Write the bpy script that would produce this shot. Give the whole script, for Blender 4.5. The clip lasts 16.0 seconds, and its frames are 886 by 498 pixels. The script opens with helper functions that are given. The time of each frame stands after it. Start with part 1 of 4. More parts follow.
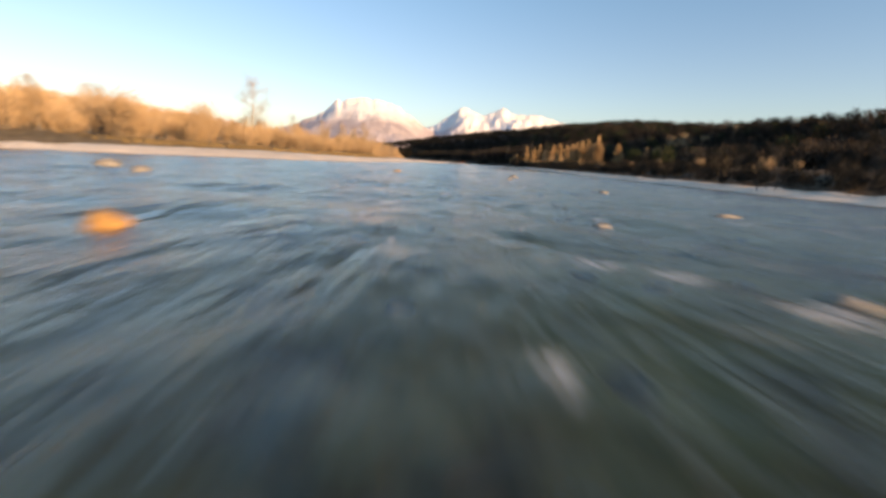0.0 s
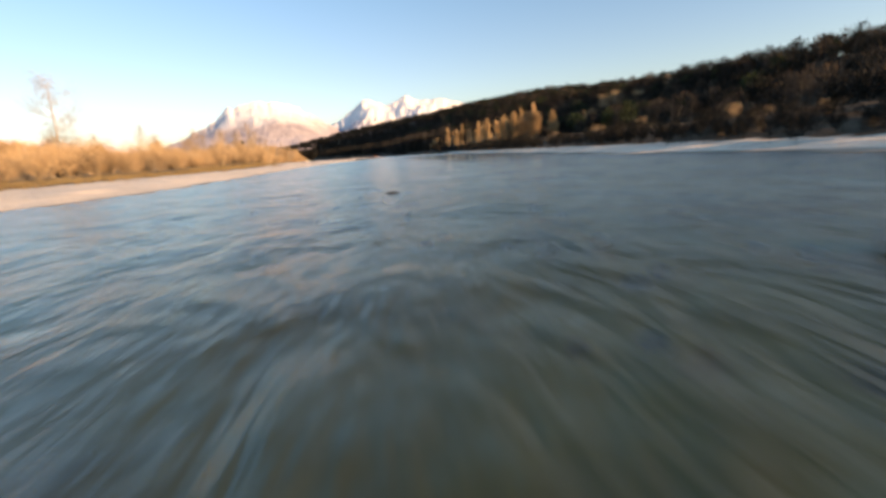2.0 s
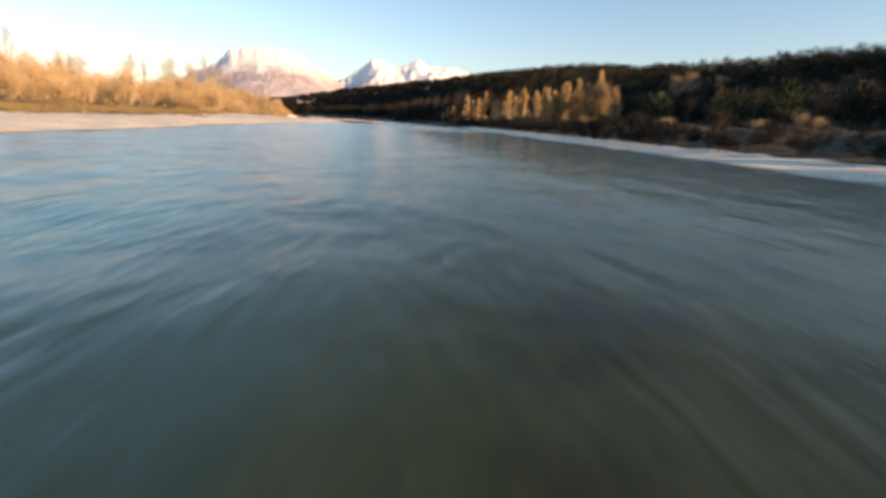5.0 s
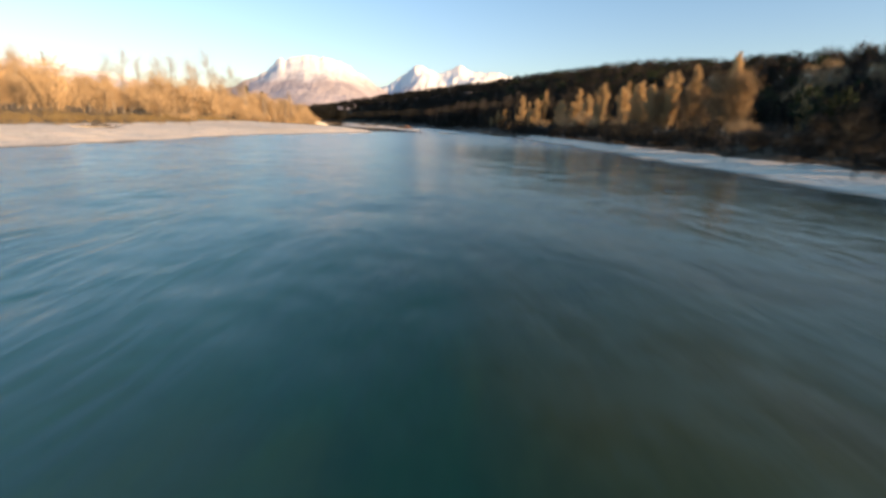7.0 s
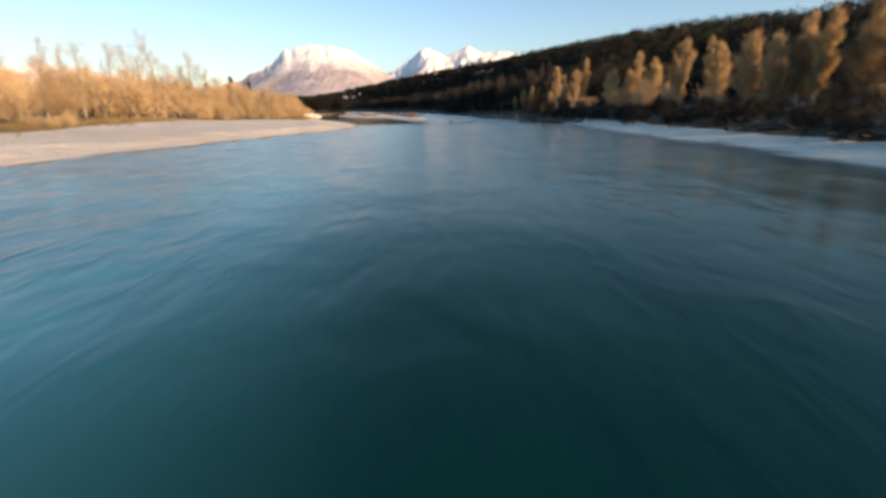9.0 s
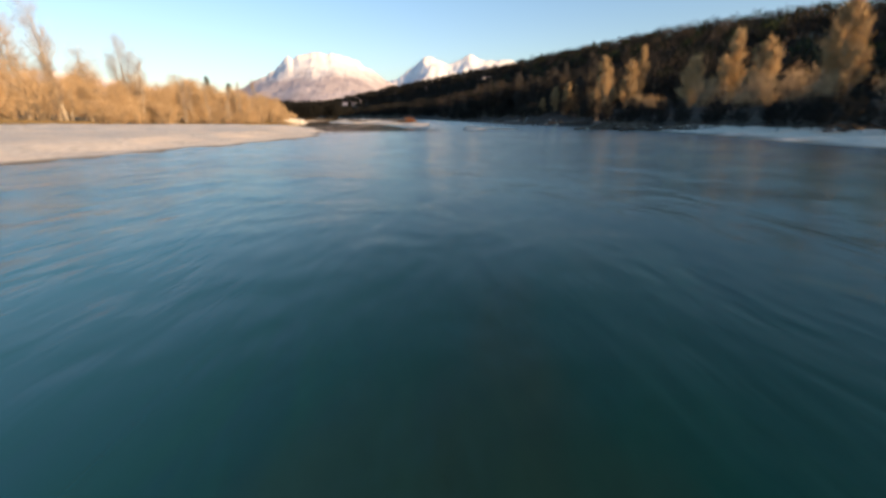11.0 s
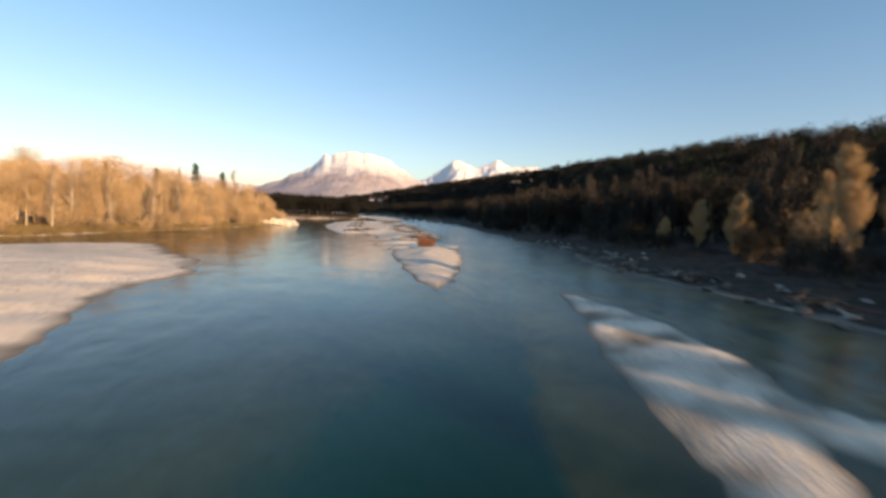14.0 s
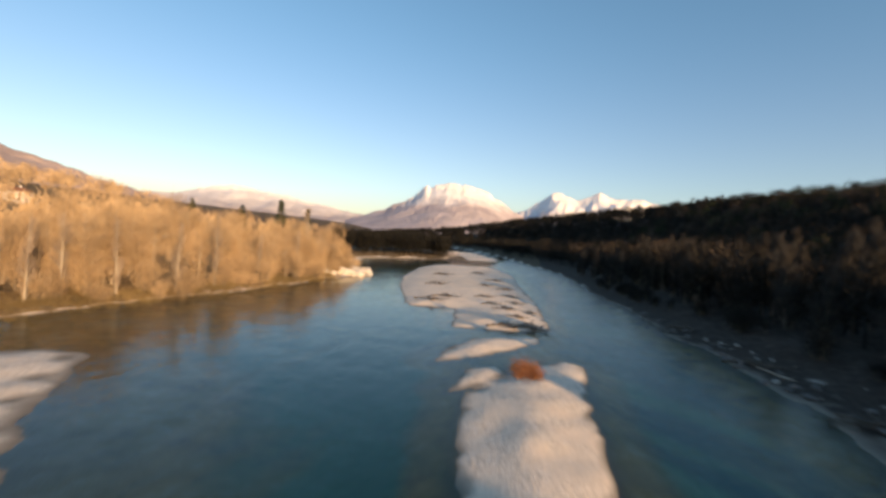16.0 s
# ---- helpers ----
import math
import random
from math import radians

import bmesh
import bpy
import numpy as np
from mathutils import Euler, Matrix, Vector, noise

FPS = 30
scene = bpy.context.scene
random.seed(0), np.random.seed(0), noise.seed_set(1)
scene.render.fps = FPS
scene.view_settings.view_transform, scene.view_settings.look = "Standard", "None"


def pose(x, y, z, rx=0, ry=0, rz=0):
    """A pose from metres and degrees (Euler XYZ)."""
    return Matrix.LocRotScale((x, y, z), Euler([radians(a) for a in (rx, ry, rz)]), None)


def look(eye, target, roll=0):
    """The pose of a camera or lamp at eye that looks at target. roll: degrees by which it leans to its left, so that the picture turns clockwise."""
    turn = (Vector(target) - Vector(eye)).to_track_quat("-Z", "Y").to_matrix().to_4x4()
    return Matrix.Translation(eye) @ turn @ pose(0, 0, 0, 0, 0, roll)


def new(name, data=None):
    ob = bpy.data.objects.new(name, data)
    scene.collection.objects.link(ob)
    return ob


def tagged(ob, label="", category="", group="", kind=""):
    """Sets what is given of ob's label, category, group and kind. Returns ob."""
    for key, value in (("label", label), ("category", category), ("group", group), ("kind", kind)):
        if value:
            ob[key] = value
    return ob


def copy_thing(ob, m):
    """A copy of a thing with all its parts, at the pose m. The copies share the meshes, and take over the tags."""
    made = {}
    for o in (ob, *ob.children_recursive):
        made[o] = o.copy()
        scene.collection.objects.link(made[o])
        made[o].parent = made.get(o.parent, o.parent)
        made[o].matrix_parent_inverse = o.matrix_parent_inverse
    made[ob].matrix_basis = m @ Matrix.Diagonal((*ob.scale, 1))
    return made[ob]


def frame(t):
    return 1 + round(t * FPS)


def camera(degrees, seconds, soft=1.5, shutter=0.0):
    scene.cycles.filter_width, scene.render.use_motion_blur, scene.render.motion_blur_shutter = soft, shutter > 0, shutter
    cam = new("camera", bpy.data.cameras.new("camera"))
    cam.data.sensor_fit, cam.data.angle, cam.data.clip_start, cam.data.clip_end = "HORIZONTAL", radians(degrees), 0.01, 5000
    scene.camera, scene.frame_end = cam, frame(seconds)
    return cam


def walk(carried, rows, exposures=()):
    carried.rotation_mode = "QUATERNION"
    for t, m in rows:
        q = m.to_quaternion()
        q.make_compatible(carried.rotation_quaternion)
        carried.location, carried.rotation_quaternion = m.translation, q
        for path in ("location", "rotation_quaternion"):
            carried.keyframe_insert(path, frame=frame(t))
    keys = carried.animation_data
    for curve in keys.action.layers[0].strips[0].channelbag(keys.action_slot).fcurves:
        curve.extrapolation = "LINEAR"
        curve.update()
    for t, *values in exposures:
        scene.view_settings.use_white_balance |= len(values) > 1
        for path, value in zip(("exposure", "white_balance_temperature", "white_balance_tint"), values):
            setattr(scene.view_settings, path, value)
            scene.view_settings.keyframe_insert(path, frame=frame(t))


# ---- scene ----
cam = camera(90.0, 16.0, soft=3.0, shutter=0.7)

PATH = [
    (0.0, pose(0.00, 0.00, 1.08, 78.78, -3.21, -0.00)),
    (0.5, pose(-0.32, 9.83, 1.03, 79.30, 0.54, -3.58)),
    (1.0, pose(0.02, 18.99, 1.19, 79.04, 4.06, -6.94)),
    (1.5, pose(0.05, 27.95, 1.38, 78.30, 6.32, -9.59)),
    (2.0, pose(0.21, 36.03, 1.52, 77.35, 4.65, -11.19)),
    (2.5, pose(0.76, 43.30, 1.62, 75.96, 1.14, -11.83)),
    (3.0, pose(1.40, 50.25, 1.69, 74.58, -1.38, -11.78)),
    (3.5, pose(2.08, 57.36, 1.72, 73.93, -2.97, -11.75)),
    (6.0, pose(7.81, 100.38, 1.75, 74.06, -1.48, -8.62)),
    (6.5, pose(8.58, 108.69, 1.93, 74.29, -1.81, -6.64)),
    (7.0, pose(9.25, 116.79, 2.12, 74.35, -1.88, -5.28)),
    (7.5, pose(9.92, 124.81, 2.25, 73.75, -1.54, -4.68)),
    (8.0, pose(10.55, 132.54, 2.34, 72.91, -0.56, -4.45)),
    (8.5, pose(11.14, 140.10, 2.50, 72.17, 0.50, -4.22)),
    (9.0, pose(11.52, 148.05, 2.63, 72.41, 1.08, -4.09)),
    (11.5, pose(12.81, 185.87, 1.49, 74.20, 0.54, -3.64)),
    (12.0, pose(13.39, 194.46, 1.62, 77.15, -0.91, -2.99)),
    (12.5, pose(13.64, 203.31, 2.04, 80.34, -1.85, -2.61)),
    (13.0, pose(13.88, 211.57, 2.68, 82.76, -1.69, -2.26)),
    (13.5, pose(13.94, 219.42, 3.63, 84.57, -1.93, -1.76)),
    (14.0, pose(13.46, 226.47, 4.66, 85.55, -2.23, -0.63)),
    (14.5, pose(13.30, 233.06, 6.03, 85.80, -3.57, 1.90)),
    (15.0, pose(13.04, 239.19, 7.53, 86.17, -4.66, 5.11)),
    (15.5, pose(12.51, 244.96, 8.94, 87.26, -4.98, 8.32)),
    (16.0, pose(11.90, 251.83, 10.15, 88.81, -4.12, 11.75)),
]

walk(cam, PATH, exposures=[(0.0, 0.82, 6600, 16), (2.0, 0.95, 6650, 16), (3.7, 0.97, 6650, 15), (6.0, 0.95, 6450, 13), (9.0, 0.80, 6050, 11), (11.5, 0.78, 6100, 12), (13.0, 0.80, 6300, 13), (16.0, 0.61, 6400, 13)])

# ---- light: clear winter evening, low sun behind and to the side ----
SUN_AZ, SUN_EL = 133.0, 10.6          # compass degrees from +y towards +x, and height
sun_dir = Vector((math.sin(radians(SUN_AZ)) * math.cos(radians(SUN_EL)),
                  math.cos(radians(SUN_AZ)) * math.cos(radians(SUN_EL)), math.sin(radians(SUN_EL))))
world = bpy.data.worlds.new("sky")
scene.world = world
world.use_nodes = True
sky = world.node_tree.nodes.new("ShaderNodeTexSky")
sky.sky_type, sky.sun_disc = "NISHITA", False
sky.sun_elevation, sky.sun_rotation = radians(SUN_EL), radians(SUN_AZ)
sky.altitude, sky.air_density, sky.dust_density, sky.ozone_density = 400, 1.15, 0.8, 1.8
bg = world.node_tree.nodes["Background"]
bg.inputs["Strength"].default_value = 0.135
# winter haze: lilac-white towards the horizon, a clearer blue overhead
way = world.node_tree.nodes.new("ShaderNodeTexCoord")
split = world.node_tree.nodes.new("ShaderNodeSeparateXYZ")
haze = world.node_tree.nodes.new("ShaderNodeValToRGB")
tint = world.node_tree.nodes.new("ShaderNodeMix")
tint.data_type, tint.blend_type = "RGBA", "MULTIPLY"
tint.inputs[0].default_value = 1.0
haze.color_ramp.interpolation = "EASE"
haze.color_ramp.elements[0].position, haze.color_ramp.elements[0].color = 0.0, (0.80, 0.77, 0.88, 1)
haze.color_ramp.elements[1].position, haze.color_ramp.elements[1].color = 0.50, (0.80, 0.97, 1.0, 1)
haze.color_ramp.elements.new(0.14).color = (0.92, 0.90, 0.96, 1)
for a, b in ((way.outputs["Generated"], split.inputs[0]), (split.outputs[2], haze.inputs["Fac"]), (sky.outputs["Color"], tint.inputs[6]),
             (haze.outputs["Color"], tint.inputs[7]), (tint.outputs[2], bg.inputs["Color"])):
    world.node_tree.links.new(a, b)
sun = new("sun", bpy.data.lights.new("sun", "SUN"))
sun.data.energy, sun.data.angle, sun.data.color = 5.0, radians(0.6), (1.0, 0.62, 0.29)
sun.matrix_world = look((0, 0, 300), Vector((0, 0, 300)) - sun_dir)


# ---- materials ----
class Mat:
    """A node material with short calls for its nodes."""

    def __init__(self, name, rough=0.8, spec=0.3):
        self.mat = bpy.data.materials.new(name)
        self.mat.use_nodes = True
        self.t = self.mat.node_tree
        self.b = self.t.nodes["Principled BSDF"]
        self.b.inputs["Roughness"].default_value = rough
        self.b.inputs["Specular IOR Level"].default_value = spec
        self.pos = self.t.nodes.new("ShaderNodeNewGeometry").outputs["Position"]

    def link(self, a, b):
        self.t.links.new(a, b)

    def put(self, socket, value):
        if isinstance(value, bpy.types.NodeSocket):
            self.link(value, socket)
        elif isinstance(value, tuple) and len(value) == 3 and socket.type == "RGBA":
            socket.default_value = (*value, 1)
        else:
            socket.default_value = value

    def scaled(self, s, at=None):
        n = self.t.nodes.new("ShaderNodeMapping")
        n.inputs["Scale"].default_value = s
        self.link(at or self.pos, n.inputs["Vector"])
        return n.outputs["Vector"]

    def noise(self, scale, detail=4, rough=0.55, at=None, twist=0.0):
        n = self.t.nodes.new("ShaderNodeTexNoise")
        n.inputs["Scale"].default_value, n.inputs["Detail"].default_value = scale, detail
        n.inputs["Roughness"].default_value, n.inputs["Distortion"].default_value = rough, twist
        self.link(at or self.pos, n.inputs["Vector"])
        return n.outputs["Fac"]

    def cells(self, scale, out="Distance", at=None):
        n = self.t.nodes.new("ShaderNodeTexVoronoi")
        n.inputs["Scale"].default_value = scale
        self.link(at or self.pos, n.inputs["Vector"])
        return n.outputs[out]

    def ramp(self, fac, *stops):
        n = self.t.nodes.new("ShaderNodeValToRGB")
        e = n.color_ramp.elements
        while len(e) < len(stops):
            e.new(0.5)
        for k, (p, c) in zip(e, stops):
            k.position, k.color = p, (*c, 1) if isinstance(c, tuple) else (c, c, c, 1)
        self.link(fac, n.inputs["Fac"])
        return n.outputs["Color"]

    def mix(self, fac, a, b, kind="MIX"):
        n = self.t.nodes.new("ShaderNodeMix")
        n.data_type, n.blend_type = "RGBA", kind
        self.put(n.inputs[0], fac)
        self.put(n.inputs[6], a)
        self.put(n.inputs[7], b)
        return n.outputs[2]

    def math(self, kind, a, b=0.5):
        n = self.t.nodes.new("ShaderNodeMath")
        n.operation = kind
        self.put(n.inputs[0], a)
        self.put(n.inputs[1], b)
        return n.outputs[0]

    def span(self, v, a, b, c=0.0, d=1.0):
        n = self.t.nodes.new("ShaderNodeMapRange")
        for i, x in enumerate((v, a, b, c, d)):
            self.put(n.inputs[i], x)
        return n.outputs[0]

    def xyz(self, axis):
        n = self.t.nodes.new("ShaderNodeSeparateXYZ")
        self.link(self.pos, n.inputs[0])
        return n.outputs[axis]

    def chance(self):
        return self.t.nodes.new("ShaderNodeObjectInfo").outputs["Random"]

    def island(self):
        return self.t.nodes.new("ShaderNodeNewGeometry").outputs["Random Per Island"]

    def value(self, name):
        n = self.t.nodes.new("ShaderNodeAttribute")
        n.attribute_name = name
        return n.outputs["Fac"]

    def bump(self, height, strength=0.5, distance=0.05):
        n = self.t.nodes.new("ShaderNodeBump")
        self.put(n.inputs["Strength"], strength)
        n.inputs["Distance"].default_value = distance
        self.link(height, n.inputs["Height"])
        self.link(n.outputs["Normal"], self.b.inputs["Normal"])
        return n.outputs["Normal"]

    def colour(self, c):
        self.put(self.b.inputs["Base Color"], c)
        return self


def twig_mat(name, dark, light):
    m = Mat(name, 0.85, 0.15)
    base = m.mix(m.island(), dark, light)
    base = m.mix(m.span(m.chance(), 0, 1, 0.0, 0.5), base, tuple(v * 0.6 for v in dark))
    m.colour(m.mix(m.span(m.noise(0.09, 3), 0.42, 0.66, 0.0, 0.55), base, tuple(v * 0.5 for v in dark)))
    return m.mat


def bark_mat(name, dark, light):
    m = Mat(name, 0.9, 0.2)
    grain = m.noise(3.0, 5, 0.6, m.scaled((4, 4, 0.8)))
    m.colour(m.ramp(grain, (0.3, dark), (0.7, light)))
    m.bump(grain, 0.6, 0.03)
    return m.mat


def ground_mat():
    m = Mat("ground", 0.95, 0.2)
    wide, mid, fine = m.noise(0.035, 4), m.noise(0.35, 5), m.noise(4.0, 4)
    stones = m.cells(7.0, "Color")
    grey = m.t.nodes.new("ShaderNodeRGBToBW")
    m.link(stones, grey.inputs[0])
    peb = m.ramp(grey.outputs[0], (0.1, (0.40, 0.355, 0.30)), (0.5, (0.68, 0.595, 0.49)), (0.9, (0.82, 0.75, 0.66)))
    gravel = m.mix(m.span(mid, 0.35, 0.7), peb, (0.85, 0.70, 0.54))
    gravel = m.mix(m.span(wide, 0.45, 0.7, 0, 0.5), gravel, (0.50, 0.43, 0.34))
    litter = m.ramp(m.noise(0.9, 6, 0.65), (0.3, (0.07, 0.05, 0.028)), (0.55, (0.21, 0.15, 0.075)), (0.75, (0.36, 0.27, 0.14)))
    # dark bank soil, taken darker still to carry the bank's shade
    shade_earth = m.ramp(m.noise(1.3, 6, 0.7), (0.35, (0.024, 0.018, 0.014)), (0.6, (0.065, 0.048, 0.036)), (0.76, (0.13, 0.11, 0.095)))
    litter = m.mix(m.value("shade_earth"), litter, shade_earth)
    bed = m.ramp(m.span(m.mix(0.5, m.noise(0.55, 6, 0.65), m.noise(0.16, 3, 0.6)), 0.36, 0.66, 0.24, 0.76), (0.28, (0.08, 0.075, 0.03)), (0.42, (0.42, 0.31, 0.13)), (0.56, (0.66, 0.47, 0.20)), (0.68, (0.80, 0.70, 0.52)))
    z = m.xyz(2)
    veg = m.value("veg")
    dry = m.mix(m.span(m.math("ADD", veg, m.math("MULTIPLY", m.math("SUBTRACT", mid, 0.5), 0.8)), 0.4, 0.6), gravel, litter)
    wet = m.mix(m.span(z, 0.01, 0.09), (0.22, 0.19, 0.15), dry)
    m.colour(m.mix(m.span(z, -0.25, -0.04), bed, wet))
    m.bump(m.mix(0.5, m.cells(7.0), fine), 0.7, 0.06)
    return m.mat


def water_mat():
    m = Mat("river_water", 0.05)
    t = m.t
    rough_part = m.value("chop")
    long_waves = m.noise(0.75, 3, 0.55, m.scaled((1.0, 0.6, 1.0)), 0.8)
    ripples = m.noise(3.6, 3, 0.55, m.scaled((1.0, 0.6, 1.0)), 0.5)
    height = m.mix(0.2, long_waves, ripples)
    bump = t.nodes.new("ShaderNodeBump")
    bump.inputs["Distance"].default_value = 0.5
    m.link(m.math("MULTIPLY", rough_part, 0.85), bump.inputs["Strength"])
    m.link(height, bump.inputs["Height"])
    glossy = t.nodes.new("ShaderNodeBsdfGlossy")
    m.link(m.value("blur"), glossy.inputs["Roughness"])
    clear = t.nodes.new("ShaderNodeBsdfTransparent")
    clear.inputs["Color"].default_value = (0.93, 0.90, 0.73, 1)
    body = t.nodes.new("ShaderNodeBsdfDiffuse")
    patches = m.noise(0.11, 4, 0.6, m.scaled((1.0, 0.55, 1.0)), 1.0)
    deep = m.math("MULTIPLY", m.value("deep"), m.span(patches, 0.36, 0.56, 0.62, 1.0))
    # lighter teal body: painted sky reflection at the sides, own teal downstream right
    sky_teal = m.math("MULTIPLY", m.value("sky_teal"), m.span(patches, 0.36, 0.64, 1.15, 0.55))
    m.link(m.mix(sky_teal, m.ramp(deep, (0.0, (0.16, 0.125, 0.06)), (0.45, (0.034, 0.046, 0.022)), (0.75, (0.003, 0.040, 0.032)), (1.0, (0.002, 0.029, 0.024))), (0.052, 0.21, 0.24)), body.inputs["Color"])
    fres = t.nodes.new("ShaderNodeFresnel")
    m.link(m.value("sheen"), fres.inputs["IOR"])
    for n in (glossy, body, fres):
        m.link(bump.outputs["Normal"], n.inputs["Normal"])
    under = t.nodes.new("ShaderNodeMixShader")
    m.link(m.math("MAXIMUM", m.span(deep, 0, 1, 0.10, 0.94), sky_teal), under.inputs[0])
    m.link(clear.outputs[0], under.inputs[1])
    m.link(body.outputs[0], under.inputs[2])
    top = t.nodes.new("ShaderNodeMixShader")
    m.link(fres.outputs[0], top.inputs[0])
    m.link(under.outputs[0], top.inputs[1])
    m.link(glossy.outputs[0], top.inputs[2])
    foam = t.nodes.new("ShaderNodeBsdfDiffuse")
    foam.inputs["Color"].default_value = (0.82, 0.80, 0.76, 1)
    patch = m.math("MULTIPLY", m.noise(1.1, 6, 0.7, m.scaled((1.0, 0.5, 1.0)), 1.2), m.value("foam"))
    last = t.nodes.new("ShaderNodeMixShader")
    m.link(m.span(patch, 0.50, 0.66, 0, 0.7), last.inputs[0])
    m.link(top.outputs[0], last.inputs[1])
    m.link(foam.outputs[0], last.inputs[2])
    m.link(last.outputs[0], t.nodes["Material Output"].inputs["Surface"])
    return m.mat


def mountain_mat(name, rock_a, rock_b, snow_from, snow_to, snow=(0.85, 0.83, 0.82)):
    m = Mat(name, 0.95, 0.1)
    n = m.noise(0.006, 8, 0.65)
    rock = m.ramp(n, (0.35, rock_a), (0.65, rock_b))
    level = m.math("ADD", m.xyz(2), m.math("MULTIPLY", m.math("SUBTRACT", n, 0.5), 190.0))
    m.colour(m.mix(m.span(level, snow_from, snow_to), rock, snow))
    m.bump(m.noise(0.02, 8, 0.7), 0.7, 14.0)
    return m.mat


def stone_mat(name, dark, light):
    m = Mat(name, 0.75, 0.35)
    n = m.noise(5.0, 6, 0.6)
    m.colour(m.mix(m.span(m.chance(), 0, 1, 0, 0.4), m.ramp(n, (0.3, dark), (0.7, light)), dark))
    m.bump(n, 0.5, 0.03)
    return m.mat


def plain_mat(name, colour, rough=0.7):
    m = Mat(name, rough, 0.3)
    n = m.noise(2.5, 5, 0.6)
    m.colour(m.ramp(n, (0.25, tuple(v * 0.75 for v in colour)), (0.75, colour)))
    return m.mat


GROUND, WATER = ground_mat(), water_mat()
BARK = bark_mat("grey_bark", (0.10, 0.08, 0.06), (0.24, 0.20, 0.15))
PALE_BARK = bark_mat("pale_bark", (0.26, 0.22, 0.17), (0.50, 0.44, 0.35))
TWIG = twig_mat("brown_twigs", (0.41, 0.29, 0.165), (0.74, 0.55, 0.33))
# the hill's shade is put into this near-black twig colour
SHADE_TWIG = twig_mat("shade_dark_twigs", (0.011, 0.012, 0.0105), (0.034, 0.031, 0.026))
GOLD_TWIG = twig_mat("golden_twigs", (0.40, 0.27, 0.13), (0.72, 0.52, 0.28))
NEEDLE = twig_mat("needles", (0.018, 0.030, 0.014), (0.05, 0.065, 0.026))
# two shaded tones of bare twigs; GOLD_TWIG is the sunlit one
SHADE_BROWN_TWIG = twig_mat("shade_slope_twigs", (0.04, 0.032, 0.024), (0.11, 0.086, 0.064))
SHADE_GREY_TWIG = twig_mat("shade_grey_twigs", (0.036, 0.034, 0.032), (0.085, 0.078, 0.07))
PALE_TWIG = twig_mat("pale_twigs", (0.30, 0.23, 0.17), (0.52, 0.42, 0.32))
GRASS = twig_mat("dry_grass", (0.18, 0.13, 0.06), (0.36, 0.27, 0.13))
STONE = stone_mat("grey_stone", (0.16, 0.15, 0.13), (0.42, 0.40, 0.36))
DARK_STONE = stone_mat("dark_stone", (0.06, 0.055, 0.05), (0.20, 0.18, 0.16))
WET_STONE = stone_mat("black_wet_stone", (0.008, 0.008, 0.008), (0.03, 0.028, 0.025))
PALE_STONE = stone_mat("pale_stone", (0.42, 0.39, 0.34), (0.72, 0.68, 0.60))
ORANGE = stone_mat("ochre_stone", (0.30, 0.16, 0.05), (0.62, 0.36, 0.12))
DRIFT = bark_mat("driftwood", (0.05, 0.042, 0.033), (0.17, 0.14, 0.11))


# ---- building helpers ----
def mesh_of(name, verts, faces, mat, smooth=False):
    me = bpy.data.meshes.new(name)
    verts = np.asarray(verts, dtype=np.float32)
    if isinstance(faces, np.ndarray):
        k = faces.shape[1]
        me.vertices.add(len(verts))
        me.vertices.foreach_set("co", verts.ravel())
        me.loops.add(faces.size)
        me.loops.foreach_set("vertex_index", faces.ravel().astype(np.int32))
        me.polygons.add(len(faces))
        me.polygons.foreach_set("loop_start", np.arange(0, faces.size, k, dtype=np.int32))
        me.update(calc_edges=True)
    else:
        me.from_pydata([tuple(map(float, v)) for v in verts], [], faces)
    me.materials.append(mat)
    if smooth:
        me.polygons.foreach_set("use_smooth", np.ones(len(me.polygons), dtype=bool))
    me.update()
    return me


def part(name, me, parent, label=""):
    ob = new(name, me)
    ob.parent = parent
    return tagged(ob, label) if label else ob


def limb(verts, faces, a, b, ra, rb, sides=5):
    """A tapered stick from a to b."""
    a, b = Vector(a), Vector(b)
    d = (b - a).normalized()
    u = d.orthogonal().normalized()
    w = d.cross(u)
    n = len(verts)
    for p, r in ((a, ra), (b, rb)):
        for i in range(sides):
            g = 2 * math.pi * i / sides
            verts.append(p + u * (r * math.cos(g)) + w * (r * math.sin(g)))
    for i in range(sides):
        j = (i + 1) % sides
        faces.append((n + i, n + j, n + sides + j, n + sides + i))


def slivers(rng, centres, ways, length, width):
    """Thin three-cornered twigs, one at each centre."""
    n = len(centres)
    ways = ways / np.linalg.norm(ways, axis=1, keepdims=True)
    side = np.cross(ways, rng.normal(size=(n, 3)))
    side /= np.linalg.norm(side, axis=1, keepdims=True) + 1e-9
    le = length * rng.uniform(0.5, 1.4, (n, 1))
    wi = width * rng.uniform(0.6, 1.4, (n, 1))
    a, b, c = centres - side * wi / 2, centres + side * wi / 2, centres + ways * le
    return np.stack([a, b, c], 1).reshape(-1, 3), np.arange(3 * n).reshape(-1, 3)


